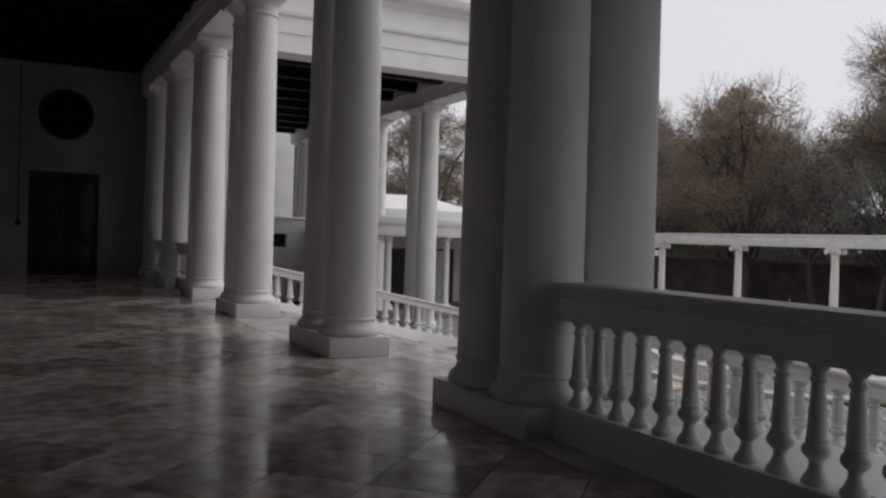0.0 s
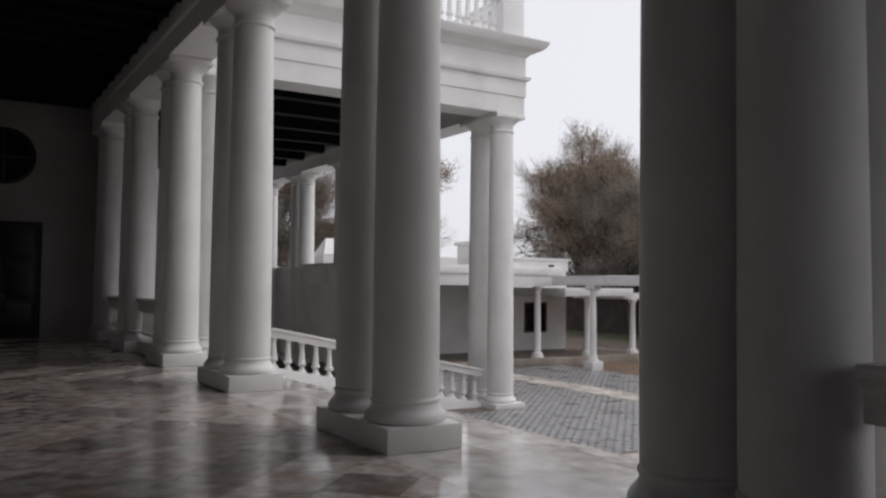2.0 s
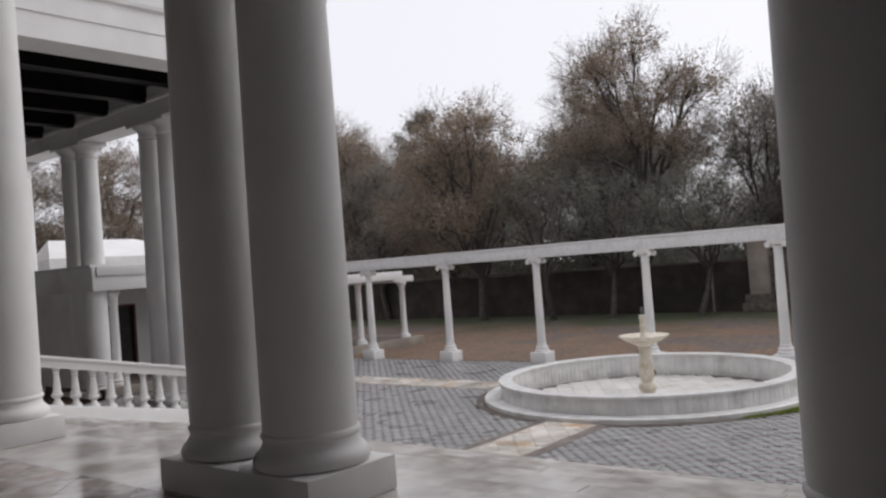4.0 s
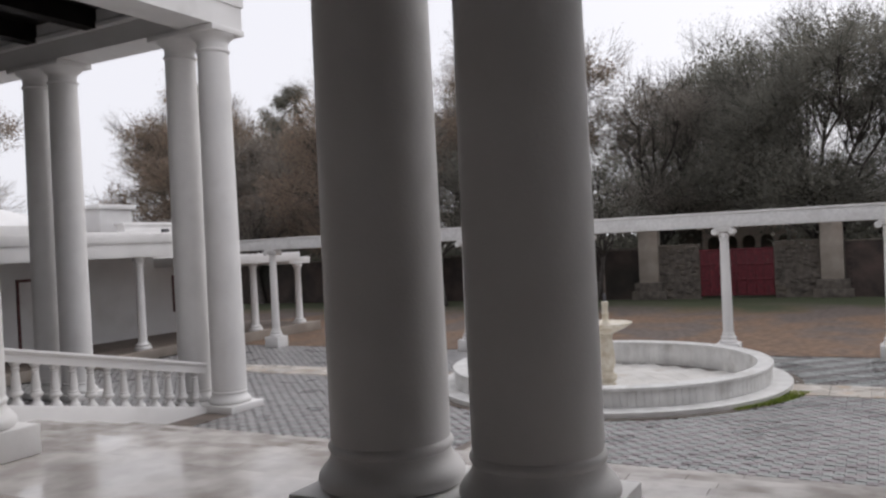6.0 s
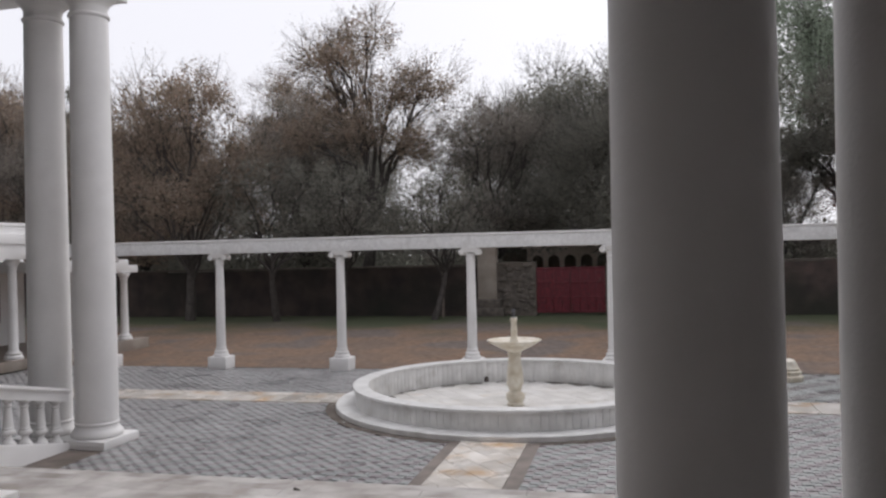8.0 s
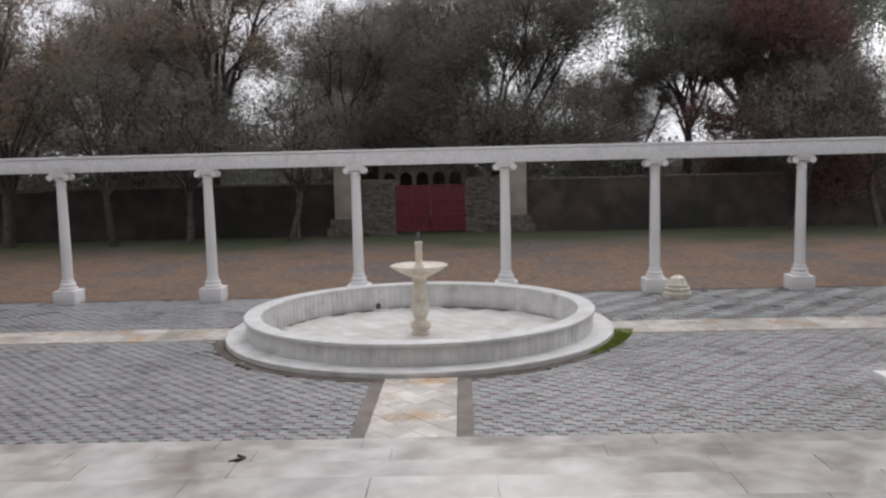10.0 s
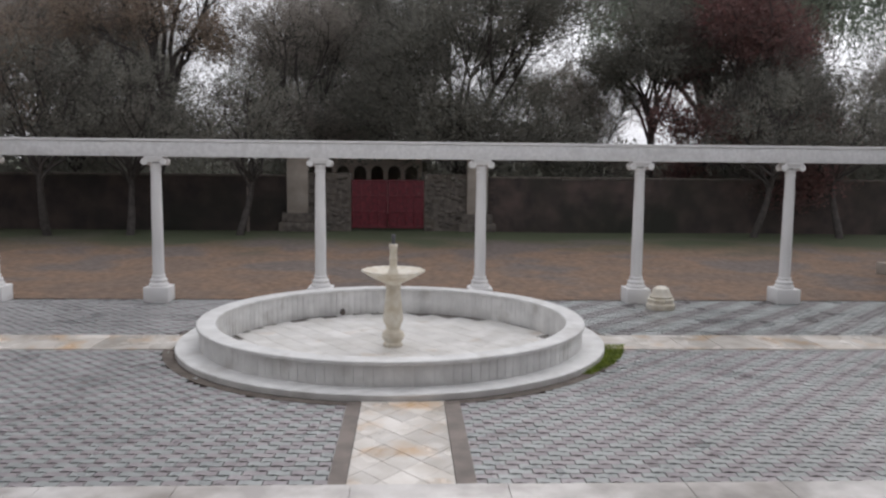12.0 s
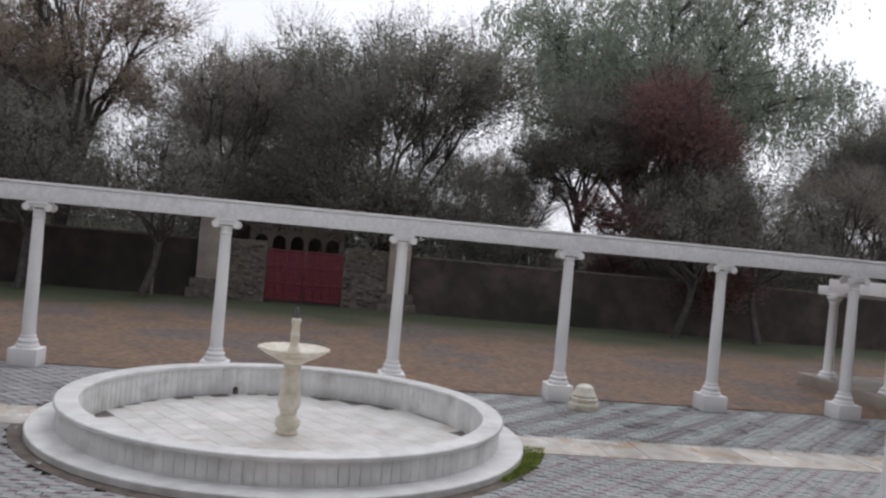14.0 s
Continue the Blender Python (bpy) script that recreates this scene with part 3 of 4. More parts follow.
# ---- fountain ----
fountain = thing("fountain", FX, FY, G, "round white marble fountain basin with a carved stone centrepiece", "fountain")
RO, RI, RIM = 3.0, 2.76, 0.41


def ring(r0, r1, z0, z1, segs=96):
    return lathe([(r1, z0), (r1, z1 - 0.012), (r1 - 0.012, z1), (r0 + 0.012, z1), (r0, z1 - 0.012), (r0, z0), (r1, z0)], segs)


part("basin_wall", ring(RI + 0.02, RO - 0.02, -0.05, RIM - 0.05), BASIN, fountain)
part("rim", ring(RI - 0.02, RO + 0.03, RIM - 0.05, RIM), BASIN, fountain, "smooth pale marble rim", smooth=20)
part("basin_step", ring(RO - 0.05, 3.34, -0.05, 0.085), BASIN, fountain, smooth=20)
N_SLAB = 150
for r, off in ((RO - 0.014, 0), (RI + 0.014, 0.5)):
    wide = 2 * math.pi * r / N_SLAB
    slab_mesh = finish(boxes((-0.008, -wide / 2 + 0.003, 0.06 if r > 2.9 else -0.09, 0.008, wide / 2 - 0.003, RIM - 0.053), bevel=0.002), "facing_slab", BASIN)
    for i in range(N_SLAB):
        a = 2 * math.pi * (i + off) / N_SLAB
        o = part("facing_slab", slab_mesh, BASIN, fountain)
        o.matrix_basis = Matrix.Translation((r * math.cos(a), r * math.sin(a), 0)) @ Matrix.Rotation(a, 4, "Z")
bed = part("basin_floor", lathe([(0.001, -0.13), (RI + 0.03, -0.13), (RI + 0.03, -0.10), (0.001, -0.10)], 64), GROUT, fountain)
for i in range(-9, 10):
    for j in range(-9, 10):
        u, v = (i + 0.5 * (j % 2)) * 0.32, j * 0.32
        c = [(u + a * 0.156, v + b * 0.156) for a, b in ((-1, -1), (1, -1), (1, 1), (-1, 1))]
        ca, sa = math.cos(0.6), math.sin(0.6)
        c = [(x * ca - y * sa, x * sa + y * ca) for x, y in c]
        if max(math.hypot(*q) for q in c) > RI + 0.1:
            continue
        bm = bmesh.new()
        lo = [bm.verts.new((x, y, -0.105)) for x, y in c]
        hi = [bm.verts.new((x, y, -0.088 + 0.001 * ((i * 7 + j * 3) % 3))) for x, y in c]
        bm.faces.new(hi)
        for k in range(4):
            bm.faces.new((lo[k], lo[(k + 1) % 4], hi[(k + 1) % 4], hi[k]))
        part("tile", bm, BASINFLOOR, fountain, smooth=0)
ped = part("pedestal", lathe([(0.15, -0.09), (0.16, -0.05), (0.13, -0.02), (0.17, 0.03), (0.185, 0.08), (0.17, 0.14), (0.12, 0.17), (0.105, 0.20), (0.125, 0.22), (0.12, 0.25), (0.16, 0.33),
                              (0.158, 0.42), (0.135, 0.62), (0.118, 0.80), (0.115, 0.86), (0.135, 0.88), (0.12, 0.90), (0.14, 0.93)], 16), FOUNTAIN, fountain, smooth=30)
part("bowl", lathe([(0.14, 0.93), (0.20, 0.96), (0.34, 1.03), (0.45, 1.10), (0.50, 1.135), (0.485, 1.15), (0.42, 1.13), (0.30, 1.09), (0.12, 1.07), (0.09, 1.08)], 72, wave=0.035, waves=18), FOUNTAIN, fountain,
     "scalloped shallow stone bowl")
part("spout", lathe([(0.10, 1.07), (0.085, 1.13), (0.062, 1.17), (0.06, 1.30), (0.072, 1.32), (0.055, 1.36), (0.058, 1.48), (0.068, 1.50), (0.068, 1.545), (0.055, 1.56), (0.0, 1.56)], 16), FOUNTAIN, fountain)
part("nozzle", lathe([(0.03, 1.55), (0.026, 1.62), (0.034, 1.66), (0.034, 1.69), (0.015, 1.72), (0, 1.72)], 10), STEEL, fountain, "dark metal water nozzle")
o = part("drain_pipe", lathe([(0.035, -0.08), (0.05, -0.06), (0.045, 0.02), (0.02, 0.04), (0, 0.04)], 10), DIRTJOINT, fountain, "small dark drain outlet")
o.location = (2.45, 1.0, 0.02)

solid("fountain_groove", lathe([(3.28, G - 0.08), (3.52, G - 0.08), (3.52, G + 0.004), (3.50, G + 0.007), (3.36, G - 0.004), (3.28, G - 0.004), (3.28, G - 0.08)], 96, FX, FY), SOIL, "dark soil groove round the fountain", "soil")
bm = bmesh.new()
rng = random.Random(9)
for i in range(2000):
    a = math.radians(232 + 32 * rng.random() ** 0.8)
    r = 3.35 + (0.10 + 0.22 * (a - 4.05) / 0.56) * rng.random()
    x, y = FX + r * math.cos(a), FY + r * math.sin(a)
    h, w, d = rng.uniform(0.02, 0.05), 0.012, rng.uniform(0, 6.28)
    b = G - 0.004
    q = [bm.verts.new((x - w * math.cos(d), y - w * math.sin(d), b)), bm.verts.new((x + w * math.cos(d), y + w * math.sin(d), b)),
         bm.verts.new((x + rng.uniform(-0.04, 0.04), y + rng.uniform(-0.04, 0.04), b + h))]
    bm.faces.new(q)
tagged(new("grass_tuft", finish(bm, "grass_tuft", RUSTGRASS, 0)), "patch of bright green moss and grass beside the fountain", "grass", "", "stuff")

finial = thing("stone_finial", 18.62, 5.13, G, "loose white stone finial standing on the paving", "finial")
part("base", lathe([(0.285, 0), (0.295, 0.03), (0.295, 0.10), (0.26, 0.12), (0.255, 0.15), (0.27, 0.17), (0.27, 0.20), (0.235, 0.22)], 8), FOUNTAIN, finial, smooth=20)
part("dome", lathe([(0.215, 0.22), (0.23, 0.26), (0.195, 0.30), (0.175, 0.35), (0.15, 0.41), (0.085, 0.45), (0.0, 0.465)], 20), FOUNTAIN, finial)

# ---- the low house at the court's side, and its twin opposite ----
def house(f, label):
    s = 1 if f(1) > f(0) else -1

    def yb(y0, y1):
        return (min(f(y0), f(y1)), max(f(y0), f(y1)))

    def my(y):
        return 24.3 + (y - 22.95) * 1.08

    def b(x0, y0, z0, x1, y1, z1):
        a = yb(my(y0), my(y1))
        return (1.06 * x0 + 0.1, a[0], 1.06 * z0, 1.06 * x1 + 0.1, a[1], 1.06 * z1)
    ob = thing("house", 0, 0, 0, label, "house", "court houses")
    FZ = -1.10
    part("porch_floor", boxes(b(10.6, 22.55, G - 0.05, 22.9, 25.7, FZ), bevel=0.01), GUTTER, ob)
    part("porch_kerb", boxes(b(10.6, 22.50, G - 0.05, 22.95, 22.70, FZ + 0.015), b(22.75, 22.7, G - 0.05, 22.95, 25.7, FZ + 0.012), bevel=0.01), CREAM, ob, "cream stone porch kerb")
    # front wall with real openings
    openings = [(12.2, 13.4, FZ, 0.95), (13.95, 15.2, FZ, 0.95), (19.4, 20.5, -0.42, 0.76)]
    x, specs = 10.6, []
    for a, c, z0, z1 in openings:
        specs += [b(x, 25.7, FZ, a, 25.95, 2.0), b(a, 25.7, z1, c, 25.95, 2.0)]
        if z0 > FZ:
            specs.append(b(a, 25.7, FZ, c, 25.95, z0))
        x = c
    specs += [b(x, 25.7, FZ, 21.5, 25.95, 2.0), b(21.25, 25.95, FZ, 21.5, 34, 2.0), b(2.0, 33.7, FZ, 21.25, 34, 2.0), b(10.6, 25.95, FZ, 10.85, 33.7, 2.0)]
    part("wall", boxes(*specs), PLASTER, ob, smooth=0)
    for a, c, z0, z1 in openings[:2]:
        # first opening: a dark sheet stands for the shade inside the open doorway
        d = part("door", boxes(b(a + 0.06, 25.80, FZ, c - 0.06, 25.85, z1 - 0.06)), DOORWOOD if a < 13 else PLASTER, ob, "dark panel standing for the shade in an open doorway" if a < 13 else "white painted door")
        part("door_frame", boxes(b(a, 25.66, FZ, a + 0.07, 25.9, z1), b(c - 0.07, 25.66, FZ, c, 25.9, z1), b(a + 0.07, 25.66, z1 - 0.07, c - 0.07, 25.9, z1)), MAROON, d)
    a, c, z0, z1 = openings[2]
    w = part("window", boxes(b(a + 0.05, 25.82, z0 + 0.05, c - 0.05, 25.84, z1 - 0.05)), GLASS_DARK, ob, "dark glazed window")
    part("window_frame", boxes(b(a, 25.67, z0, a + 0.07, 25.9, z1), b(c - 0.07, 25.67, z0, c, 25.9, z1), b(a + 0.07, 25.67, z1 - 0.07, c - 0.07, 25.9, z1), b(a + 0.07, 25.67, z0, c - 0.07, 25.9, z0 + 0.07),
                               b((a + c) / 2 - 0.025, 25.70, z0 + 0.07, (a + c) / 2 + 0.025, 25.86, z1 - 0.07)), MAROON, w)
    cm = finish(lathe([(0.24, 0), (0.24, 0.06), (0.20, 0.10), (0.21, 0.15), (0.15, 0.19), (0.125, 0.24), (0.12, 1.2), (0.11, 2.25), (0.13, 2.28), (0.12, 2.32), (0.15, 2.40), (0.19, 2.44), (0.19, 2.52)], 20), "porch_column", WHITE, 40)
    for x in (11.2, 13.4, 15.65, 17.85, 20.15, 22.4):
        o = part("porch_column", cm, WHITE, ob)
        o.location = (1.06 * x + 0.1, f(24.3), 1.06 * FZ)
        o.scale = (1, 1, 1.05 if x < 19 else 0.92 if x < 22 else 0.85)
    # soffit reuses the gutter colour, darker than the white fascia
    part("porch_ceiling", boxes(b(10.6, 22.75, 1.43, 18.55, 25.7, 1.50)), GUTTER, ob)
    part("fascia", boxes(b(10.6, 22.62, 1.40, 18.60, 22.75, 1.78), b(10.6, 22.56, 1.78, 18.66, 22.75, 2.02), b(18.55, 22.75, 1.40, 18.68, 25.7, 2.02), b(10.5, 22.62, 1.40, 10.62, 25.7, 2.02), bevel=0.008), WHITE, ob, "white stepped roof fascia")
    part("end_wall", boxes(b(10.52, 23.1, FZ, 10.6, 25.7, 1.40)), PLASTER, ob, smooth=0)
    part("flat_roof", boxes(b(10.5, 22.7, 2.0, 18.75, 26.3, 2.08)), WHITE, ob)
    part("porch_slab", boxes(b(18.70, 22.50, 1.04, 22.0, 25.7, 1.34), b(21.9, 22.9, 0.93, 23.05, 25.7, 1.16), bevel=0.01), WHITE, ob, "white porch slab edge")
    part("parapet", boxes(b(17.6, 25.68, 2.0, 21.6, 26.0, 2.42), b(17.5, 25.62, 2.42, 21.7, 26.06, 2.50), b(21.3, 26.0, 2.0, 21.6, 34, 2.42), bevel=0.01), WHITE, ob)
    bm = bmesh.new()
    base = [(12.3, 28.6, 2.17), (18.2, 28.6, 2.17), (18.2, 34.6, 2.17), (14.2, 34.6, 2.17)]
    eave = [(12.3, 28.6, 2.62), (18.2, 28.6, 2.62), (18.2, 34.6, 2.62), (14.2, 34.6, 2.62)]
    top = [(13.4, 31.0, 3.35), (16.6, 31.0, 3.35), (16.6, 33, 3.35), (14.4, 33, 3.35)]
    vs = [[bm.verts.new((x, f(y), z)) for x, y, z in lvl] for lvl in (base, eave, top)]
    for lo, hi in zip(vs, vs[1:]):
        for i in range(4):
            bm.faces.new((lo[i], lo[(i + 1) % 4], hi[(i + 1) % 4], hi[i]))
    bm.faces.new(vs[2])
    part("pitched_roof", bm, WHITE, ob, "white painted sheet roof", smooth=0)
    ch = part("roof_tank", boxes(b(18.3, 27.6, 2.0, 19.6, 28.8, 3.05), b(18.2, 27.5, 3.05, 19.7, 28.9, 3.2), bevel=0.01), PLASTER, ob, "white masonry roof tank")
    for x in (16.1, 18.0):
        l = part("floodlight", boxes(b(x - 0.05, 22.3, 2.05, x + 0.05, 22.5, 2.14), bevel=0.01), STEEL, ob, "small grey floodlight on the roof edge")
    return ob


house(lambda y: y, "low white house with a columned porch and flat roof edge")
house(lambda y: 21.15 - y, "low white house with a porch slab opposite")

# end wall of the far porch
solid("wall_far_wing", boxes((3.6, 36.0, G - 0.1, 12.0, 36.3, 7.3), (3.3, 24.6, G - 0.1, 3.6, 36.3, 7.3)), PLASTER, "plain white wing wall behind the porch", "wall", smooth=0)
far = thing("wall_porch_end", 7.5, 31.0, G, "white end wall below the porch with a small window", "wall", kind="structure")
part("wall", boxes((-3.2, 0, 0, 2.1, 0.3, 3.45), (2.8, 0, 0, 3.9, 0.3, 3.45), (2.1, 0, 0, 2.8, 0.3, 2.2), (2.1, 0, 2.9, 2.8, 0.3, 3.45), (3.9, 0.02, 0, 5.1, 0.28, 2.75)), PLASTER, far, smooth=0)
part("coping", boxes((-3.25, -0.05, 3.45, 3.95, 0.35, 3.55), (3.95, -0.03, 2.75, 5.15, 0.33, 2.83), bevel=0.01), WHITE, far)
w = part("window", boxes((2.15, 0.12, 2.25, 2.75, 0.14, 2.85)), GLASS_DARK, far)
part("window_frame", boxes((2.0, -0.05, 2.1, 2.17, 0.2, 3.0), (2.73, -0.05, 2.1, 2.9, 0.2, 3.0), (2.17, -0.05, 2.83, 2.73, 0.2, 3.0), (2.17, -0.05, 2.1, 2.73, 0.2, 2.27)), WHITE, w)
part("door", boxes((4.05, -0.03, 0, 4.65, 0.016, 2.1), bevel=0.006), PALEBLUE, far, "pale blue-grey painted door")

# ---- boundary wall, gate ----
WALL_X = 36.2
GY0, GY1 = 9.48, 12.43
rng = random.Random(3)


def wall_run(y0, y1, name, label):
    """A brick boundary wall: a core, and courses of bricks on its court side."""
    ob = thing(name, WALL_X, (y0 + y1) / 2, G - 0.1, label, "wall", kind="structure")
    hy = (y1 - y0) / 2
    bm = bmesh.new()
    n = int((y1 - y0) / 3)
    for i in range(n):
        a, b = -hy + 2 * hy * i / n, -hy + 2 * hy * (i + 1) / n
        box(bm, 0, a, 0, 0.35, b, 2.24 + rng.uniform(-0.06, 0.06))
    part("core", bm, BRICK, ob, smooth=0)
    verts, faces = [], []
    z = 0.02
    row = 0
    while z < 2.15:
        y = -hy + (0.12 if row % 2 else 0)
        while y < hy - 0.25:
            d = rng.uniform(0.012, 0.035)
            k = len(verts)
            y_, z_ = y + 0.24, z + 0.085
            verts += [(-d, y, z), (-d, y_, z), (-d, y_, z_), (-d, y, z_), (0.002, y, z), (0.002, y_, z), (0.002, y_, z_), (0.002, y, z_)]
            faces += [(k, k + 3, k + 2, k + 1), (k, k + 1, k + 5, k + 4), (k + 1, k + 2, k + 6, k + 5), (k + 2, k + 3, k + 7, k + 6), (k + 3, k, k + 4, k + 7)]
            y += 0.255
        z += 0.10
        row += 1
    me = bpy.data.meshes.new("bricks")
    me.from_pydata(verts, [], faces)
    me.materials.append(BRICK)
    o = part("bricks", me, BRICK, ob)
    tagged(o, kind="stuff")
    part("coping", boxes((-0.06, -hy, 2.24, 0.41, hy, 2.32), bevel=0.01), STONEWALL, ob, "weathered coping")
    return ob


wall_run(-45, 6.85, "boundary_wall_south", "old dark brick boundary wall, tree shade put into its colour")
wall_run(15.05, 62, "boundary_wall_north", "old dark brick boundary wall beside the gate, tree shade in its colour")
gate = thing("metal_gate", WALL_X, (GY0 + GY1) / 2, G, "dark red sheet-metal double gate, shut", "gate")
for s in (-1, 1):
    hw = (GY1 - GY0) / 2
    leaf = part("gate_leaf", boxes((0, min(0.01 * s, hw * s), 0.06, 0.04, max(0.01 * s, hw * s), 2.04)), GATE_RED, gate)
    for z in (0.08, 0.70, 1.34, 1.96):
        part("rail", boxes((-0.04, min(0.01 * s, hw * s), z, 0.002, max(0.01 * s, hw * s), z + 0.07), bevel=0.005), GATE_RED, leaf)
    for k in range(5):
        y = s * (0.05 + k * (hw - 0.1) / 4)
        part("stile", boxes((-0.034, y - 0.03, 0.08, 0.003, y + 0.03, 2.0), bevel=0.005), GATE_RED, leaf)
part("latch", boxes((-0.09, -0.12, 1.0, -0.03, 0.12, 1.08), bevel=0.01), GATE_RED, gate)
for y0, y1 in ((GY1 + 0.02, 14.18), (7.72, GY0 - 0.02)):
    g = thing("gate_wall", WALL_X, (y0 + y1) / 2, G - 0.1, "rubble stone wall beside the red gate", "wall", "gate walls", "structure")
    h = (y1 - y0) / 2
    part("core", boxes((0, -h, 0, 0.45, h, 2.4)), STONEWALL, g, smooth=0)
    for i in range(60):
        y, z, r = rng.uniform(-h + 0.1, h - 0.1), rng.uniform(0.1, 2.35), rng.uniform(0.09, 0.16)
        bm = bmesh.new()
        bmesh.ops.create_icosphere(bm, subdivisions=1, radius=1)
        for v in bm.verts:
            v.co = Vector((v.co.x * 0.07, v.co.y * r * 1.3 + y, v.co.z * r * 0.8 + z)) * 1.0
        part("stone", bm, STONEWALL, g)
for y in (14.6, 7.3):
    p = thing("gate_pillar", WALL_X - 0.1, y, G - 0.1, "cream plastered gate pillar with a dark plinth", "pillar", "gate pillars")
    part("plinth", boxes((-0.25, -0.75, 0, 0.6, 0.75, 0.40), (-0.2, -0.62, 0.40, 0.6, 0.62, 0.78), bevel=0.02), STONEWALL, p)
    part("shaft", boxes((-0.1, -0.42, 0.78, 0.5, 0.42, 3.2), bevel=0.02), CREAM, p)
    part("cap", boxes((-0.2, -0.55, 3.2, 0.6, 0.55, 3.34), (-0.14, -0.48, 3.34, 0.54, 0.48, 3.44), bevel=0.02), STONEWALL, p)


post = thing("post", 35.6, 16.5, G - 0.1, "thin weathered grey post in front of the boundary wall", "post")
part("shaft", lathe([(0.055, 0), (0.05, 1.2), (0.045, 2.28), (0.03, 2.3), (0, 2.3)], 10), GUTTER, post)


def arcade():
    """A pale arcaded wall behind the gate."""
    bm = bmesh.new()
    y0, z0, ztop, r, pitch = -2.7, 0.0, 2.88, 0.33, 0.90
    for k in range(6):
        y = y0 + k * pitch
        box(bm, 0, y - (pitch / 2 - r), z0, 0.3, y + (pitch / 2 - r), ztop)
        if k < 5:
            c = y + pitch / 2
            pts = [(c + r * math.cos(math.pi * i / 10), 2.18 + r * math.sin(math.pi * i / 10)) for i in range(11)]
            for (ya, za), (yb_, zb) in zip(pts, pts[1:]):
                va = [bm.verts.new((x, q, w)) for x in (0.0, 0.3) for q, w in ((ya, za), (yb_, zb), (yb_, ztop), (ya, ztop))]
                for f_ in ((0, 1, 2, 3), (7, 6, 5, 4), (0, 4, 5, 1), (2, 6, 7, 3)):
                    bm.faces.new([va[t] for t in f_])
    box(bm, -0.08, y0 - 0.4, ztop, 0.38, y0 + 5 * pitch + 0.4, ztop + 0.12)
    return bm


a = thing("arcade_building", 46.0, 12.2, G, "pale pink arcaded building behind the gate", "building")
part("arcade", arcade(), PINK, a, smooth=0)
part("back_wall", boxes((2.0, -3.4, 0, 2.3, 3.6, 3.0), (0.3, -3.4, 2.97, 2.0, 3.6, 3.05)), GUTTER, a, smooth=0)


# ---- trees ----
def tube(verts, faces, a, b, r0, r1, n):
    d = (b - a).normalized()
    u = d.cross(Vector((0.3, 0.5, 0.8))).normalized()
    v = d.cross(u)
    k = len(verts)
    for p, r in ((a, r0), (b, r1)):
        for i in range(n):
            t = 2 * math.pi * i / n
            verts.append(tuple(p + u * (r * math.cos(t)) + v * (r * math.sin(t))))
    for i in range(n):
        j = (i + 1) % n
        faces.append((k + i, k + j, k + n + j, k + n + i))


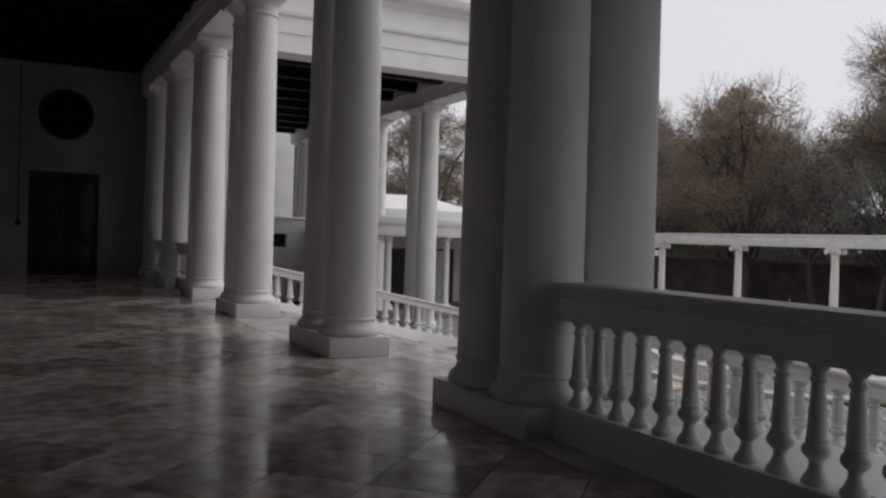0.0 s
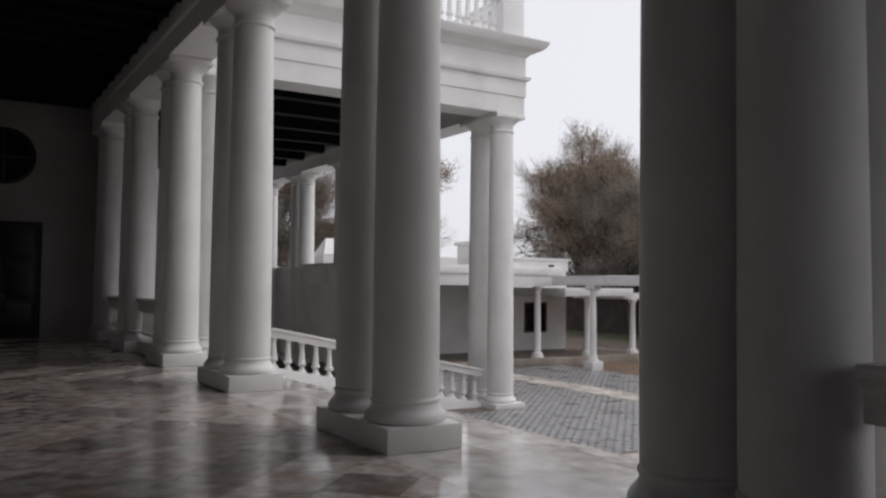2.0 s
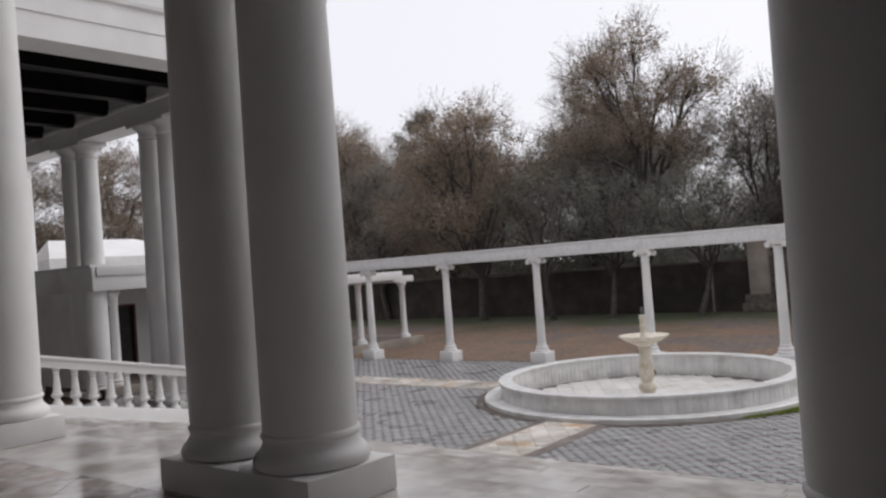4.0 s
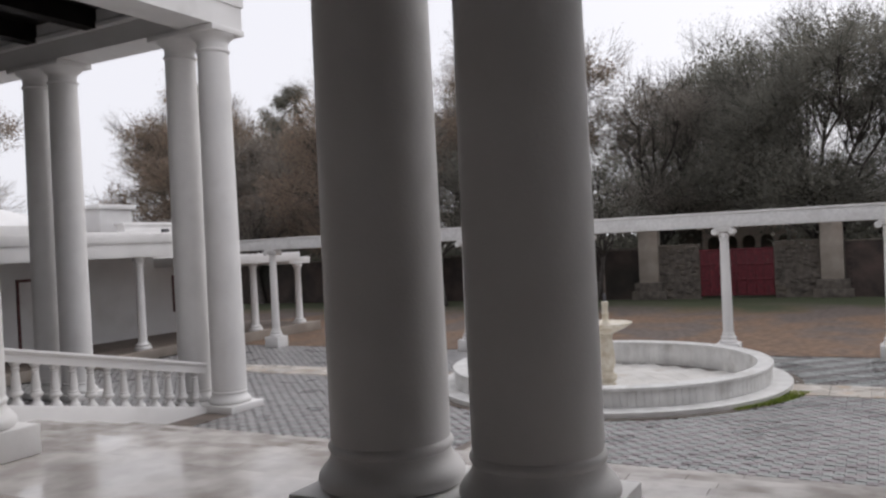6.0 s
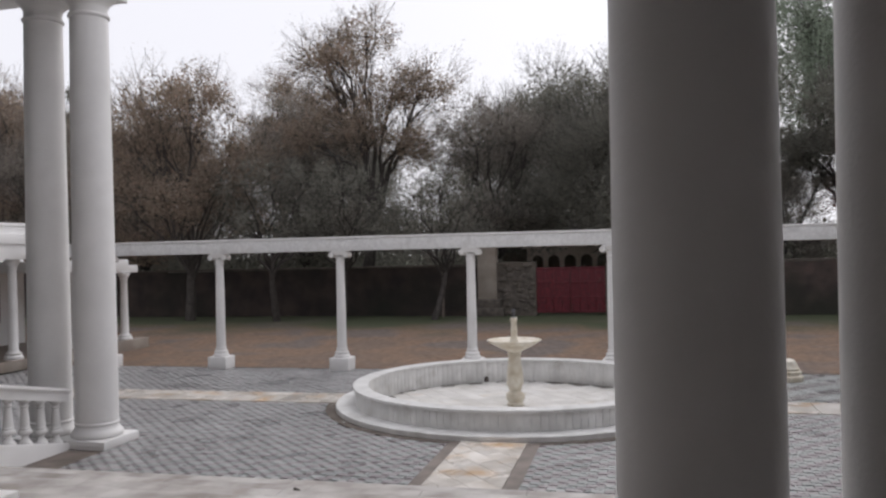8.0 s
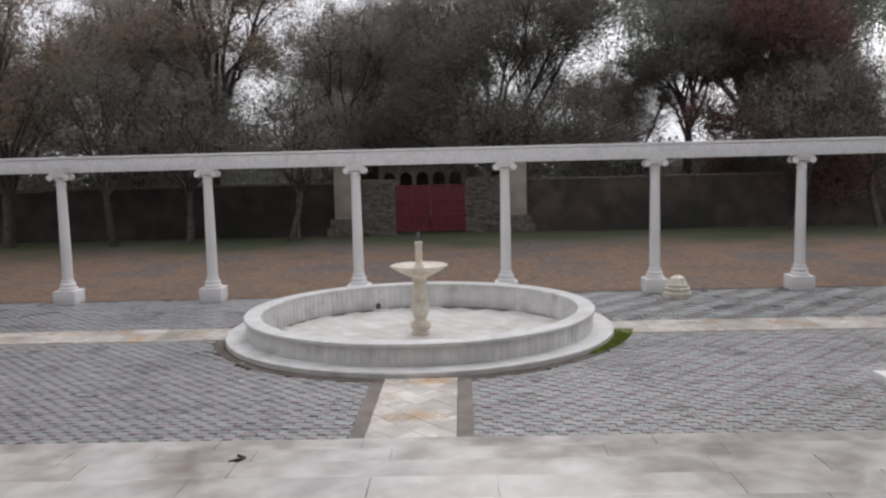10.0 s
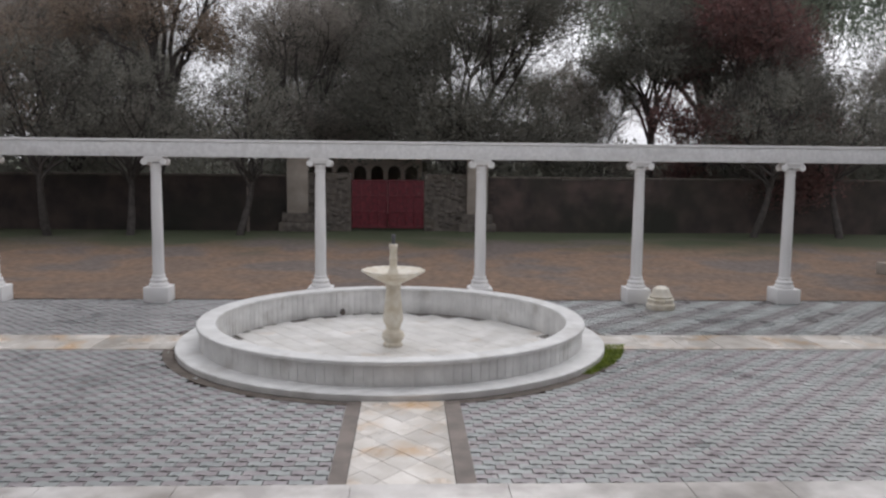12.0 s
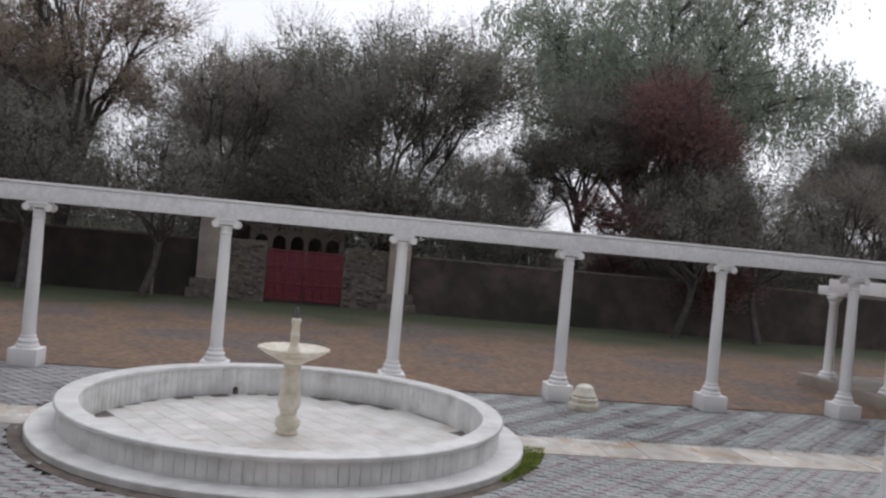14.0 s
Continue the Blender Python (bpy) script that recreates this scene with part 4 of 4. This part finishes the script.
def tree(seed, height, radius, leaf_mat, clumps, per, size, fork=0.28, weep=0.0, lean=0.0, label="", clump=0.42, low=0.35, limbs=6):
    """A forked tree: limbs reach for points of a lumpy crown, twigs end in leaf clumps. height and radius in metres; low: where the crown begins."""
    r = random.Random(seed)
    wood_v, wood_f = [], []
    q = Vector((0, 0, -0.1))
    d = Vector((lean, r.uniform(-0.12, 0.12), 1)).normalized()
    for i in range(4):
        d = (d + Vector((r.gauss(0, 0.08), r.gauss(0, 0.08), 0))).normalized()
        nxt = q + d * (height * fork / 4)
        tube(wood_v, wood_f, q, nxt, height * 0.017 * (1.3 - 0.13 * i), height * 0.017 * (1.3 - 0.13 * (i + 1)), 9)
        q = nxt
    top = q

    def bent(a, b, r0, r1, n, sag, wob, segs):
        p = a
        pts = [a]
        for i in range(1, segs + 1):
            t = i / segs
            c = a.lerp(b, t) + Vector((r.gauss(0, wob), r.gauss(0, wob), r.gauss(0, wob * 0.6) + sag * math.sin(math.pi * t)))
            if i == segs:
                c = b
            tube(wood_v, wood_f, p, c, r0 + (r1 - r0) * (i - 1) / segs, r0 + (r1 - r0) * t, n)
            p = c
            pts.append(c)
        return pts
    lobes, sprays = [], []
    for i in range(limbs):
        ang = 2 * math.pi * (i + r.uniform(-0.35, 0.35)) / limbs
        rr = radius * (r.uniform(0.35, 0.66) if i else 0.08)
        z = height * (r.uniform(0.60, 0.82) if i else 0.86)
        lobes.append((Vector((top.x * 0.6 + rr * math.cos(ang), top.y * 0.6 + rr * math.sin(ang), z)), radius * r.uniform(0.34, 0.48)))
    for i in range(limbs):
        ang = 2 * math.pi * (i + 0.5 + r.uniform(-0.3, 0.3)) / limbs
        rr = radius * r.uniform(0.45, 0.75)
        lobes.append((Vector((rr * math.cos(ang), rr * math.sin(ang), height * r.uniform(low + 0.06, 0.58))), radius * r.uniform(0.30, 0.44)))
    total = sum(lr ** 2 for _, lr in lobes)
    for c, lr in lobes:
        main = bent(top + Vector((0, 0, r.uniform(-0.25, 0.1) * height * fork)), c, height * 0.0075, height * 0.0022, 6, 0.05 * height, 0.035 * radius, 6)
        n = max(3, int(clumps * lr ** 2 / total))
        for k in range(n):
            u = Vector((r.gauss(0, 1), r.gauss(0, 1), r.gauss(0.15, 0.8))).normalized()
            f = r.random() ** 0.4
            e = c + Vector((u.x, u.y, u.z * 0.85)) * lr * f
            if e.z < height * low * 0.85:
                e.z = height * low * r.uniform(0.85, 1.1)
            a = main[r.randint(3, 6)]
            if k % 2 == 0 or weep:
                bent(a, e, height * 0.0016, 0.006, 3, 0.1, 0.10, 3)
            sprays.append((e, (u + Vector((0, 0, 0.5))).normalized(), f > 0.72))
    lv, lf = [], []
    for e, out, outer in sprays:
        cr = clump * r.uniform(0.6, 1.4)
        n = int(per * r.uniform(0.6, 1.3))
        if weep:
            strands = [(Vector((r.gauss(0, cr * 0.45), r.gauss(0, cr * 0.45), r.uniform(-0.1, 0.25))), weep * r.uniform(0.4, 1.3)) for _ in range(max(3, n // 9))]
        elif outer:
            n = int(n * 1.9)
            for _ in range(3):
                tip = e + (out + Vector((r.gauss(0, 0.5), r.gauss(0, 0.5), r.gauss(0, 0.4)))).normalized() * cr * 1.5
                tube(wood_v, wood_f, e - out * cr * 0.5, tip, 0.008, 0.004, 3)
        for _ in range(n):
            k = size * r.uniform(0.6, 1.3)
            if weep:
                o_, ln = r.choice(strands)
                t = r.random()
                c = e + o_ * (1 + 0.5 * t) + Vector((r.gauss(0, 0.05), r.gauss(0, 0.05), -ln * t))
                u = (Vector((r.gauss(0, 0.5), r.gauss(0, 0.5), -1))).normalized()
            else:
                o_ = Vector((r.gauss(0, 1), r.gauss(0, 1), r.gauss(0, 1))).normalized() * (cr * 1.3 * r.random() ** 0.5)
                if outer:
                    c = e + o_ * 0.8 + out * (o_.dot(out) * 0.7)
                    k *= 0.62
                else:
                    c = e + o_
                    k *= 1.7
                u = Vector((r.gauss(0, 1), r.gauss(0, 1), r.gauss(0, 0.8))).normalized()
            w = u.cross(Vector((r.gauss(0, 1), r.gauss(0, 1), r.gauss(0, 1)))).normalized() * k * 0.8
            m = len(lv)
            lv += [tuple(c - u * k), tuple(c + u * k), tuple(c + w)]
            lf.append((m, m + 1, m + 2))
    ob = thing("tree", 0, 0, 0, label, "tree", "boundary trees")
    me = bpy.data.meshes.new("trunk")
    me.from_pydata(wood_v, [], wood_f)
    me.materials.append(BARK)
    for p in me.polygons:
        p.use_smooth = True
    part("trunk", me, BARK, ob)
    me = bpy.data.meshes.new("crown")
    me.from_pydata(lv, [], lf)
    me.materials.append(leaf_mat)
    part("crown", me, leaf_mat, ob)
    return ob


def plant(ob, spots):
    """The first spot takes the tree itself, the rest take copies: x, y, turn, scale."""
    for i, (x, y, turn, k) in enumerate(spots):
        m = pose(x, y, G - 0.1, 0, 0, turn) @ Matrix.Diagonal((k, k, k, 1))
        if i:
            copy_thing(ob, m)
        else:
            ob.matrix_basis = m


plant(tree(11, 11.2, 6.0, LEAF_OLIVE, 1900, 80, 0.050, 0.2, label="dense dark olive tree with a broad low crown", clump=0.52, low=0.16, limbs=9),
      [(40.0, 7.9, 0, 1.1), (51, 14.5, 130, 1.0), (39.6, -6.6, 250, 0.66), (49, 26.0, 280, 0.85), (46, -20, 90, 1.0), (50, 45, 20, 1.0)])
plant(tree(12, 11.0, 5.0, LEAF_BROWN, 820, 66, 0.046, 0.22, label="tree with thinning russet-brown autumn foliage", clump=0.44, low=0.26, limbs=8),
      [(34.0, 28.0, 0, 1.06), (38.5, 33.5, 140, 0.97), (37.5, 41, 220, 1.1), (45, 52, 50, 1.2), (32, 63, 100, 1.3), (24, 68, 200, 1.3), (42, -26, 10, 0.9)])
plant(tree(13, 11.0, 4.6, LEAF_GREY, 860, 62, 0.044, 0.24, label="half-bare grey-brown tree with visible branches", clump=0.44, low=0.2, limbs=7),
      [(40.5, 15.4, 0, 1.0), (41.2, 1.6, 80, 0.68), (53, 0.5, 170, 0.85), (42, 25.8, 100, 1.1), (36, 36.5, 210, 0.9), (48.5, 38, 180, 1.05), (38.6, -13.2, 250, 0.78), (28, 72, 20, 1.4), (20, 66, 260, 1.3), (45, -32, 140, 0.9)])
plant(tree(14, 14.4, 4.0, LEAF_BROWN, 760, 66, 0.044, 0.36, label="tall airy tree with sparse reddish-brown leaves", clump=0.46, low=0.44),
      [(38.4, 21.4, 0, 1.1), (49, 30, 120, 1.0), (41, 46, 220, 1.0)])
plant(tree(15, 17.0, 8.2, LEAF_GREEN, 1000, 115, 0.085, 0.4, weep=1.7, label="large weeping grey-green tree", clump=0.62, low=0.56, limbs=10), [(47, -8.2, 0, 1.2)])
plant(tree(19, 11.5, 3.3, LEAF_OLIVE, 680, 66, 0.050, 0.42, label="slim-trunked dark tree with a high crown", clump=0.46, low=0.6, limbs=7), [(39.8, -0.7, 0, 1.0)])
plant(tree(16, 9.0, 3.4, LEAF_RED, 900, 75, 0.044, 0.2, label="tree with dull dark red foliage", clump=0.4, low=0.14), [(38.2, -4.3, 0, 1.3)])
plant(tree(17, 18.0, 2.2, LEAF_OLIVE, 340, 60, 0.07, 0.72, label="tall distant green tree with a small crown", clump=0.42, low=0.74, limbs=5), [(57.5, 52.0, 0, 1.08)])
plant(tree(18, 7.8, 3.8, LEAF_OLIVE, 300, 36, 0.046, 0.32, lean=0.35, label="leaning dark-trunked tree in front of the boundary wall", clump=0.42, low=0.36),
      [(33.6, 23.5, 200, 1.0), (33.9, 20.6, 20, 0.95), (34.2, 16.6, 320, 0.9), (34.6, -3.6, 240, 0.9), (34.3, -7.0, 30, 0.95)])


def thicket(seed, x0, x1, y0, y1, z1, n, size):
    r = random.Random(seed)
    lv, lf = [], []
    hubs = [(r.uniform(x0, x1), r.uniform(y0, y1), r.uniform(0.2, z1), r.uniform(0.6, 1.5)) for _ in range(n // 60)]
    for hx, hy, hz, hr in hubs:
        for _ in range(60):
            c = Vector((hx + r.gauss(0, hr * 0.5), hy + r.gauss(0, hr * 0.6), G + max(0.05, hz + r.gauss(0, hr * 0.45))))
            s = size * r.uniform(0.5, 1.4)
            u = Vector((r.gauss(0, 1), r.gauss(0, 1), r.gauss(0, 1))).normalized()
            w = u.cross(Vector((r.gauss(0, 1), r.gauss(0, 1), r.gauss(0, 1)))).normalized()
            k = len(lv)
            lv += [tuple(c - u * s), tuple(c + w * s * 0.6), tuple(c + u * s), tuple(c - w * s * 0.6)]
            lf.append((k, k + 1, k + 2, k + 3))
    me = bpy.data.meshes.new("thicket")
    me.from_pydata(lv, [], lf)
    me.materials.append(LEAF_OLIVE)
    return tagged(new("thicket", me), "dark undergrowth and far woods behind the boundary wall", "shrubs", "", "stuff")


thicket(31, 50, 64, 2, 80, 5.2, 50000, 0.17)
thicket(34, 50, 64, -50, 2, 3.6, 20000, 0.16)
thicket(32, 38.6, 47, -40, 9.0, 3.0, 30000, 0.12)
thicket(33, 38.6, 47, 15.5, 60, 3.0, 30000, 0.12)

# ---- strips of marble across the court ----
rng = random.Random(21)


def strip(name, x0, y0, x1, y1, label, side):
    """A marble path of slabs on a mortar bed."""
    ob = thing(name, (x0 + x1) / 2, (y0 + y1) / 2, G, label, "path", kind="structure")
    cx, cy = (x0 + x1) / 2, (y0 + y1) / 2
    part("bed", boxes((x0 - cx, y0 - cy, -0.08, x1 - cx, y1 - cy, -0.004)), GROUT, ob, smooth=0)
    along_x = (x1 - x0) > (y1 - y0)
    p, end = (x0, x1) if along_x else (y0, y1)
    while p < end - 0.02:
        w = min(rng.choice(side), end - p)
        if end - p - w < 0.15:
            w = end - p
        z = 0.012 + rng.uniform(-0.002, 0.002)
        s = (p + 0.003 - cx, y0 + 0.003 - cy, -0.02, p + w - 0.003 - cx, y1 - 0.003 - cy, z) if along_x else (x0 + 0.003 - cx, p + 0.003 - cy, -0.02, x1 - 0.003 - cx, p + w - 0.003 - cy, z)
        part("slab", boxes(s), PATHSTONE, ob, smooth=0)
        p += w
    return ob


def clipped(poly, axis, limit, sign):
    """Cuts a convex polygon along one side of a strip."""
    res = []
    for a, b in zip(poly, poly[1:] + poly[:1]):
        da, db = sign * (limit - a[axis]), sign * (limit - b[axis])
        if da >= 0:
            res.append(a)
        if da * db < 0:
            t = da / (da - db)
            res.append((a[0] + (b[0] - a[0]) * t, a[1] + (b[1] - a[1]) * t))
    return res


def diamond_path(x0, y0, x1, y1):
    cx, cy = (x0 + x1) / 2, (y0 + y1) / 2
    hx, hy = (x1 - x0) / 2, (y1 - y0) / 2
    ob = thing("path_axis", cx, cy, G, "cream marble path of diagonal tiles from the steps to the fountain", "path", kind="structure")
    part("bed", boxes((-hx, -hy, -0.08, hx, hy, 0.003)), GROUT, ob, smooth=0)
    d = 0.235
    for i in range(-16, 17):
        for j in range(-16, 17):
            u, v = (i + j) * d, (i - j) * d * 0.8
            k = d - 0.004
            poly = [(u - k, v), (u, v - k * 0.8), (u + k, v), (u, v + k * 0.8)]
            for axis, limit, sign in ((0, hx - 0.004, 1), (0, -hx + 0.004, -1), (1, hy - 0.004, 1), (1, -hy + 0.004, -1)):
                poly = clipped(poly, axis, limit, sign)
                if len(poly) < 3:
                    break
            if len(poly) < 3:
                continue
            z = 0.012 + rng.uniform(-0.0015, 0.0015)
            bm = bmesh.new()
            lo = [bm.verts.new((x, y, -0.01)) for x, y in poly]
            hi = [bm.verts.new((x, y, z)) for x, y in poly]
            bm.faces.new(hi)
            for q in range(len(poly)):
                bm.faces.new((lo[q], lo[(q + 1) % len(poly)], hi[(q + 1) % len(poly)], hi[q]))
            part("tile", bm, PATHSTONE, ob, smooth=0)


diamond_path(STEP_X, 9.71, FX - 3.35, 10.70)
strip("path_cross_north", 15.12, FY + 3.32, 16.12, 23.9, "pale marble strip across the paving", (0.5, 0.62, 0.7))
strip("path_cross_south", 15.12, -3.5, 16.12, FY - 3.32, "pale marble strip across the paving", (0.5, 0.62, 0.7))
solid("gutter_side", boxes((STEP_X + 0.003, 9.52, G - 0.08, FX - 3.33, 9.705, G + 0.005), (STEP_X + 0.003, 10.705, G - 0.08, FX - 3.33, 10.87, G + 0.005)), GUTTER, "damp open gutter beside the path", "gutter", smooth=0)

# ---- interlocking pavers ----
def paving_bed():
    """A sheet with a round hole under the fountain."""
    bm = bmesh.new()
    x0, x1, y0, y1, z = 4.4, 19.7, -3.6, 23.9, G - 0.016
    n = 96
    inner, outer = [], []
    for i in range(n):
        a = 2 * math.pi * (i + 0.5) / n
        c, s = math.cos(a), math.sin(a)
        k = min((x1 - FX if c > 0 else FX - x0) / max(abs(c), 1e-6), (y1 - FY if s > 0 else FY - y0) / max(abs(s), 1e-6))
        inner.append(bm.verts.new((FX + 3.2 * c, FY + 3.2 * s, z)))
        outer.append(bm.verts.new((FX + k * c, FY + k * s, z)))
    for i in range(n):
        j = (i + 1) % n
        bm.faces.new((inner[i], outer[i], outer[j], inner[j]))
    bmesh.ops.solidify(bm, geom=bm.faces, thickness=0.04)
    return bm


solid("paving_bed", paving_bed(), DIRTJOINT, "dark joint sand under the pavers", "pavement", smooth=0)
pavement = thing("pavement", 0, 0, G, "mauve and grey-green interlocking concrete pavers laid in diagonal stripes", "pavement", kind="structure")
PL_, PW_ = 0.225, 0.1125


def paver_outline(k=0.0036):
    """A zigzag paver, its long side along y."""
    l, w, o = PL_ / 2, PW_ / 2, 0.018
    pts = [(-w, -l), (-w - o, -l * 0.5), (-w, 0), (-w + o, l * 0.5), (-w, l), (w, l), (w + o, l * 0.5), (w, 0), (w - o, -l * 0.5), (w, -l)]
    return [(x * (1 - 2 * k / PW_), y * (1 - 2 * k / PL_)) for x, y in pts]


OUT = paver_outline()
NP = len(OUT)


def paver_data(x, y, verts, faces, dz):
    k = len(verts)
    verts += [(x + a, y + b, -0.018) for a, b in OUT] + [(x + a * 0.965, y + b * 0.98, dz) for a, b in OUT]
    for i in range(NP):
        j = (i + 1) % NP
        faces.append((k + j, k + i, k + NP + i, k + NP + j))
    faces.append(tuple(k + NP + i for i in range(NP - 1, -1, -1)))


def paved(x, y):
    if x < STEP_X - 0.01 and mirror_y(16.5) < y < 16.5:
        return False
    if math.hypot(x - FX, y - FY) < 3.49 or (15.18 < x < 16.06 and not FY - 3.2 < y < FY + 3.2) or (x < FX - 3.3 and 9.63 < y < 10.76):
        return False
    return 4.6 < x < 19.62 and -3.4 < y < 23.7


single = []
for mat in (PAVE_A, PAVE_B):
    v, f_ = [], []
    paver_data(0, 0, v, f_, 0.0)
    me = bpy.data.meshes.new("paver")
    me.from_pydata(v, [], f_)
    me.materials.append(mat)
    single.append(me)
joined = [([], []), ([], []), ([], [])]
rng = random.Random(77)
count = 0
for i in range(int(15.1 / PW_)):
    x = 4.5 + i * PW_
    off = (i % 2) * PL_ / 2
    for j in range(int(27.2 / PL_)):
        y = -3.4 + off + j * PL_
        if not paved(x, y):
            continue
        c = (j + (i + 1) // 2) % 2
        dz = rng.uniform(-0.004, 0.003)
        if x < 11.5 and 8.3 < y < 12.6 and count < 300:
            o = new("paver", single[c])
            o.parent, o.location = pavement, (x, y, dz)
            count += 1
        else:
            if x > 16.1 and y < 8.6:
                c = 1 if (j + (i + 1) // 2) // 2 % 2 else 2
            paver_data(x, y, *joined[c], dz)
for (v, f_), mat in zip(joined, (PAVE_A2, PAVE_B2, PAVE_C2)):
    me = bpy.data.meshes.new("pavers")
    me.from_pydata(v, [], f_)
    me.materials.append(mat)
    o = new("pavers", me)
    o.parent = pavement
    tagged(o, {PAVE_A2: "mauve concrete pavers", PAVE_B2: "grey-green concrete pavers", PAVE_C2: "dark grey concrete pavers"}[mat], kind="stuff")

# ---- veranda floor tiles, laid diagonally ----
floor = thing("floor", 0, 0, 0, "wet polished marble floor tiles laid diagonally, stained and veined", "floor", kind="structure")
T = 0.60
tile_v = [(-T / 2 + 0.0032, -T / 2 + 0.0032, -0.02), (T / 2 - 0.0032, -T / 2 + 0.0032, -0.02), (T / 2 - 0.0032, T / 2 - 0.0032, -0.02), (-T / 2 + 0.0032, T / 2 - 0.0032, -0.02),
          (-T / 2 + 0.0032, -T / 2 + 0.0032, 0), (T / 2 - 0.0032, -T / 2 + 0.0032, 0), (T / 2 - 0.0032, T / 2 - 0.0032, 0), (-T / 2 + 0.0032, T / 2 - 0.0032, 0)]
tile_f = [(4, 5, 6, 7), (0, 1, 5, 4), (1, 2, 6, 5), (2, 3, 7, 6), (3, 0, 4, 7)]
tile_me = bpy.data.meshes.new("tile")
tile_me.from_pydata(tile_v, [], tile_f)
tile_me.materials.append(MARBLE)
tv, tf = [], []
rng = random.Random(4)
R45 = Matrix.Rotation(radians(45), 4, "Z")
count = 0
EDGE = 3.49
for i in range(-40, 41):
    for j in range(-40, 41):
        c = R45 @ Vector((i * T, j * T, 0)) + Vector((0, 8, 0))
        if not (LEFT_X + 0.43 < c.x < 3.92 and BACK_Y + 0.43 < c.y < END_Y - 0.4):
            continue
        if c.x > EDGE - 0.43:
            h = T / math.sqrt(2) - 0.003
            poly = clipped([(c.x - h, c.y), (c.x, c.y - h), (c.x + h, c.y), (c.x, c.y + h)], 0, EDGE, 1)
            if len(poly) > 2:
                bm = bmesh.new()
                lo = [bm.verts.new((x, y, -0.02)) for x, y in poly]
                hi = [bm.verts.new((x, y, -0.0004)) for x, y in poly]
                bm.faces.new(hi)
                for q in range(len(poly)):
                    bm.faces.new((lo[q], lo[(q + 1) % len(poly)], hi[(q + 1) % len(poly)], hi[q]))
                part("edge_tile", bm, MARBLE, floor, smooth=0)
            continue
        tilt = pose(c.x, c.y, rng.uniform(-0.0008, 0.0), rng.gauss(0, 0.05), rng.gauss(0, 0.05), 45)
        if -1.2 < c.x and 1.5 < c.y < 14 and count < 300:
            o = new("tile", tile_me)
            o.parent, o.matrix_basis = floor, tilt
            count += 1
        else:
            k = len(tv)
            tv += [tuple(tilt @ Vector(p)) for p in tile_v]
            tf += [tuple(k + q for q in f_) for f_ in tile_f]
me = bpy.data.meshes.new("tiles")
me.from_pydata(tv, [], tf)
me.materials.append(MARBLE_ISLE)
o = new("tiles", me)
o.parent = floor
tagged(o, "wet marble tiles", kind="stuff")
part("border", boxes((EDGE + 0.005, BACK_Y, -0.028, 4.39, END_Y, -0.0012)), STEPSTONE, floor, "pale marble border along the veranda edge", smooth=0)

# a dead twig lies on the steps; the cord is a dark tube standing for a crack
twig = thing("twig", 8.38, 11.58, G + 2 * RISE - 0.006, "dark curled twig lying on a marble step", "twig")
v, f_ = [], []
pts = [Vector((0.10, 0.02, 0.012)), Vector((0.05, -0.05, 0.014)), Vector((-0.02, -0.02, 0.02)), Vector((-0.06, 0.05, 0.02)), Vector((-0.12, 0.0, 0.014)), Vector((-0.16, -0.07, 0.012))]
for a, b in zip(pts, pts[1:]):
    tube(v, f_, a, b, 0.015, 0.012, 6)
me = bpy.data.meshes.new("stem")
me.from_pydata(v, [], f_)
me.materials.append(BARK)
part("stem", me, BARK, twig)
cord = thing("cord", 8.04, 11.80, G + 2 * RISE - 0.004, "thin dark tube along a marble step, standing for a crack", "cord")
v, f_ = [], []
pts = [Vector((0.02 * math.sin(i * 1.7), -0.43 + 0.86 * i / 9, 0.01)) for i in range(10)]
for a, b in zip(pts, pts[1:]):
    tube(v, f_, a, b, 0.012, 0.012, 6)
me = bpy.data.meshes.new("strand")
me.from_pydata(v, [], f_)
me.materials.append(BARK)
part("strand", me, BARK, cord)
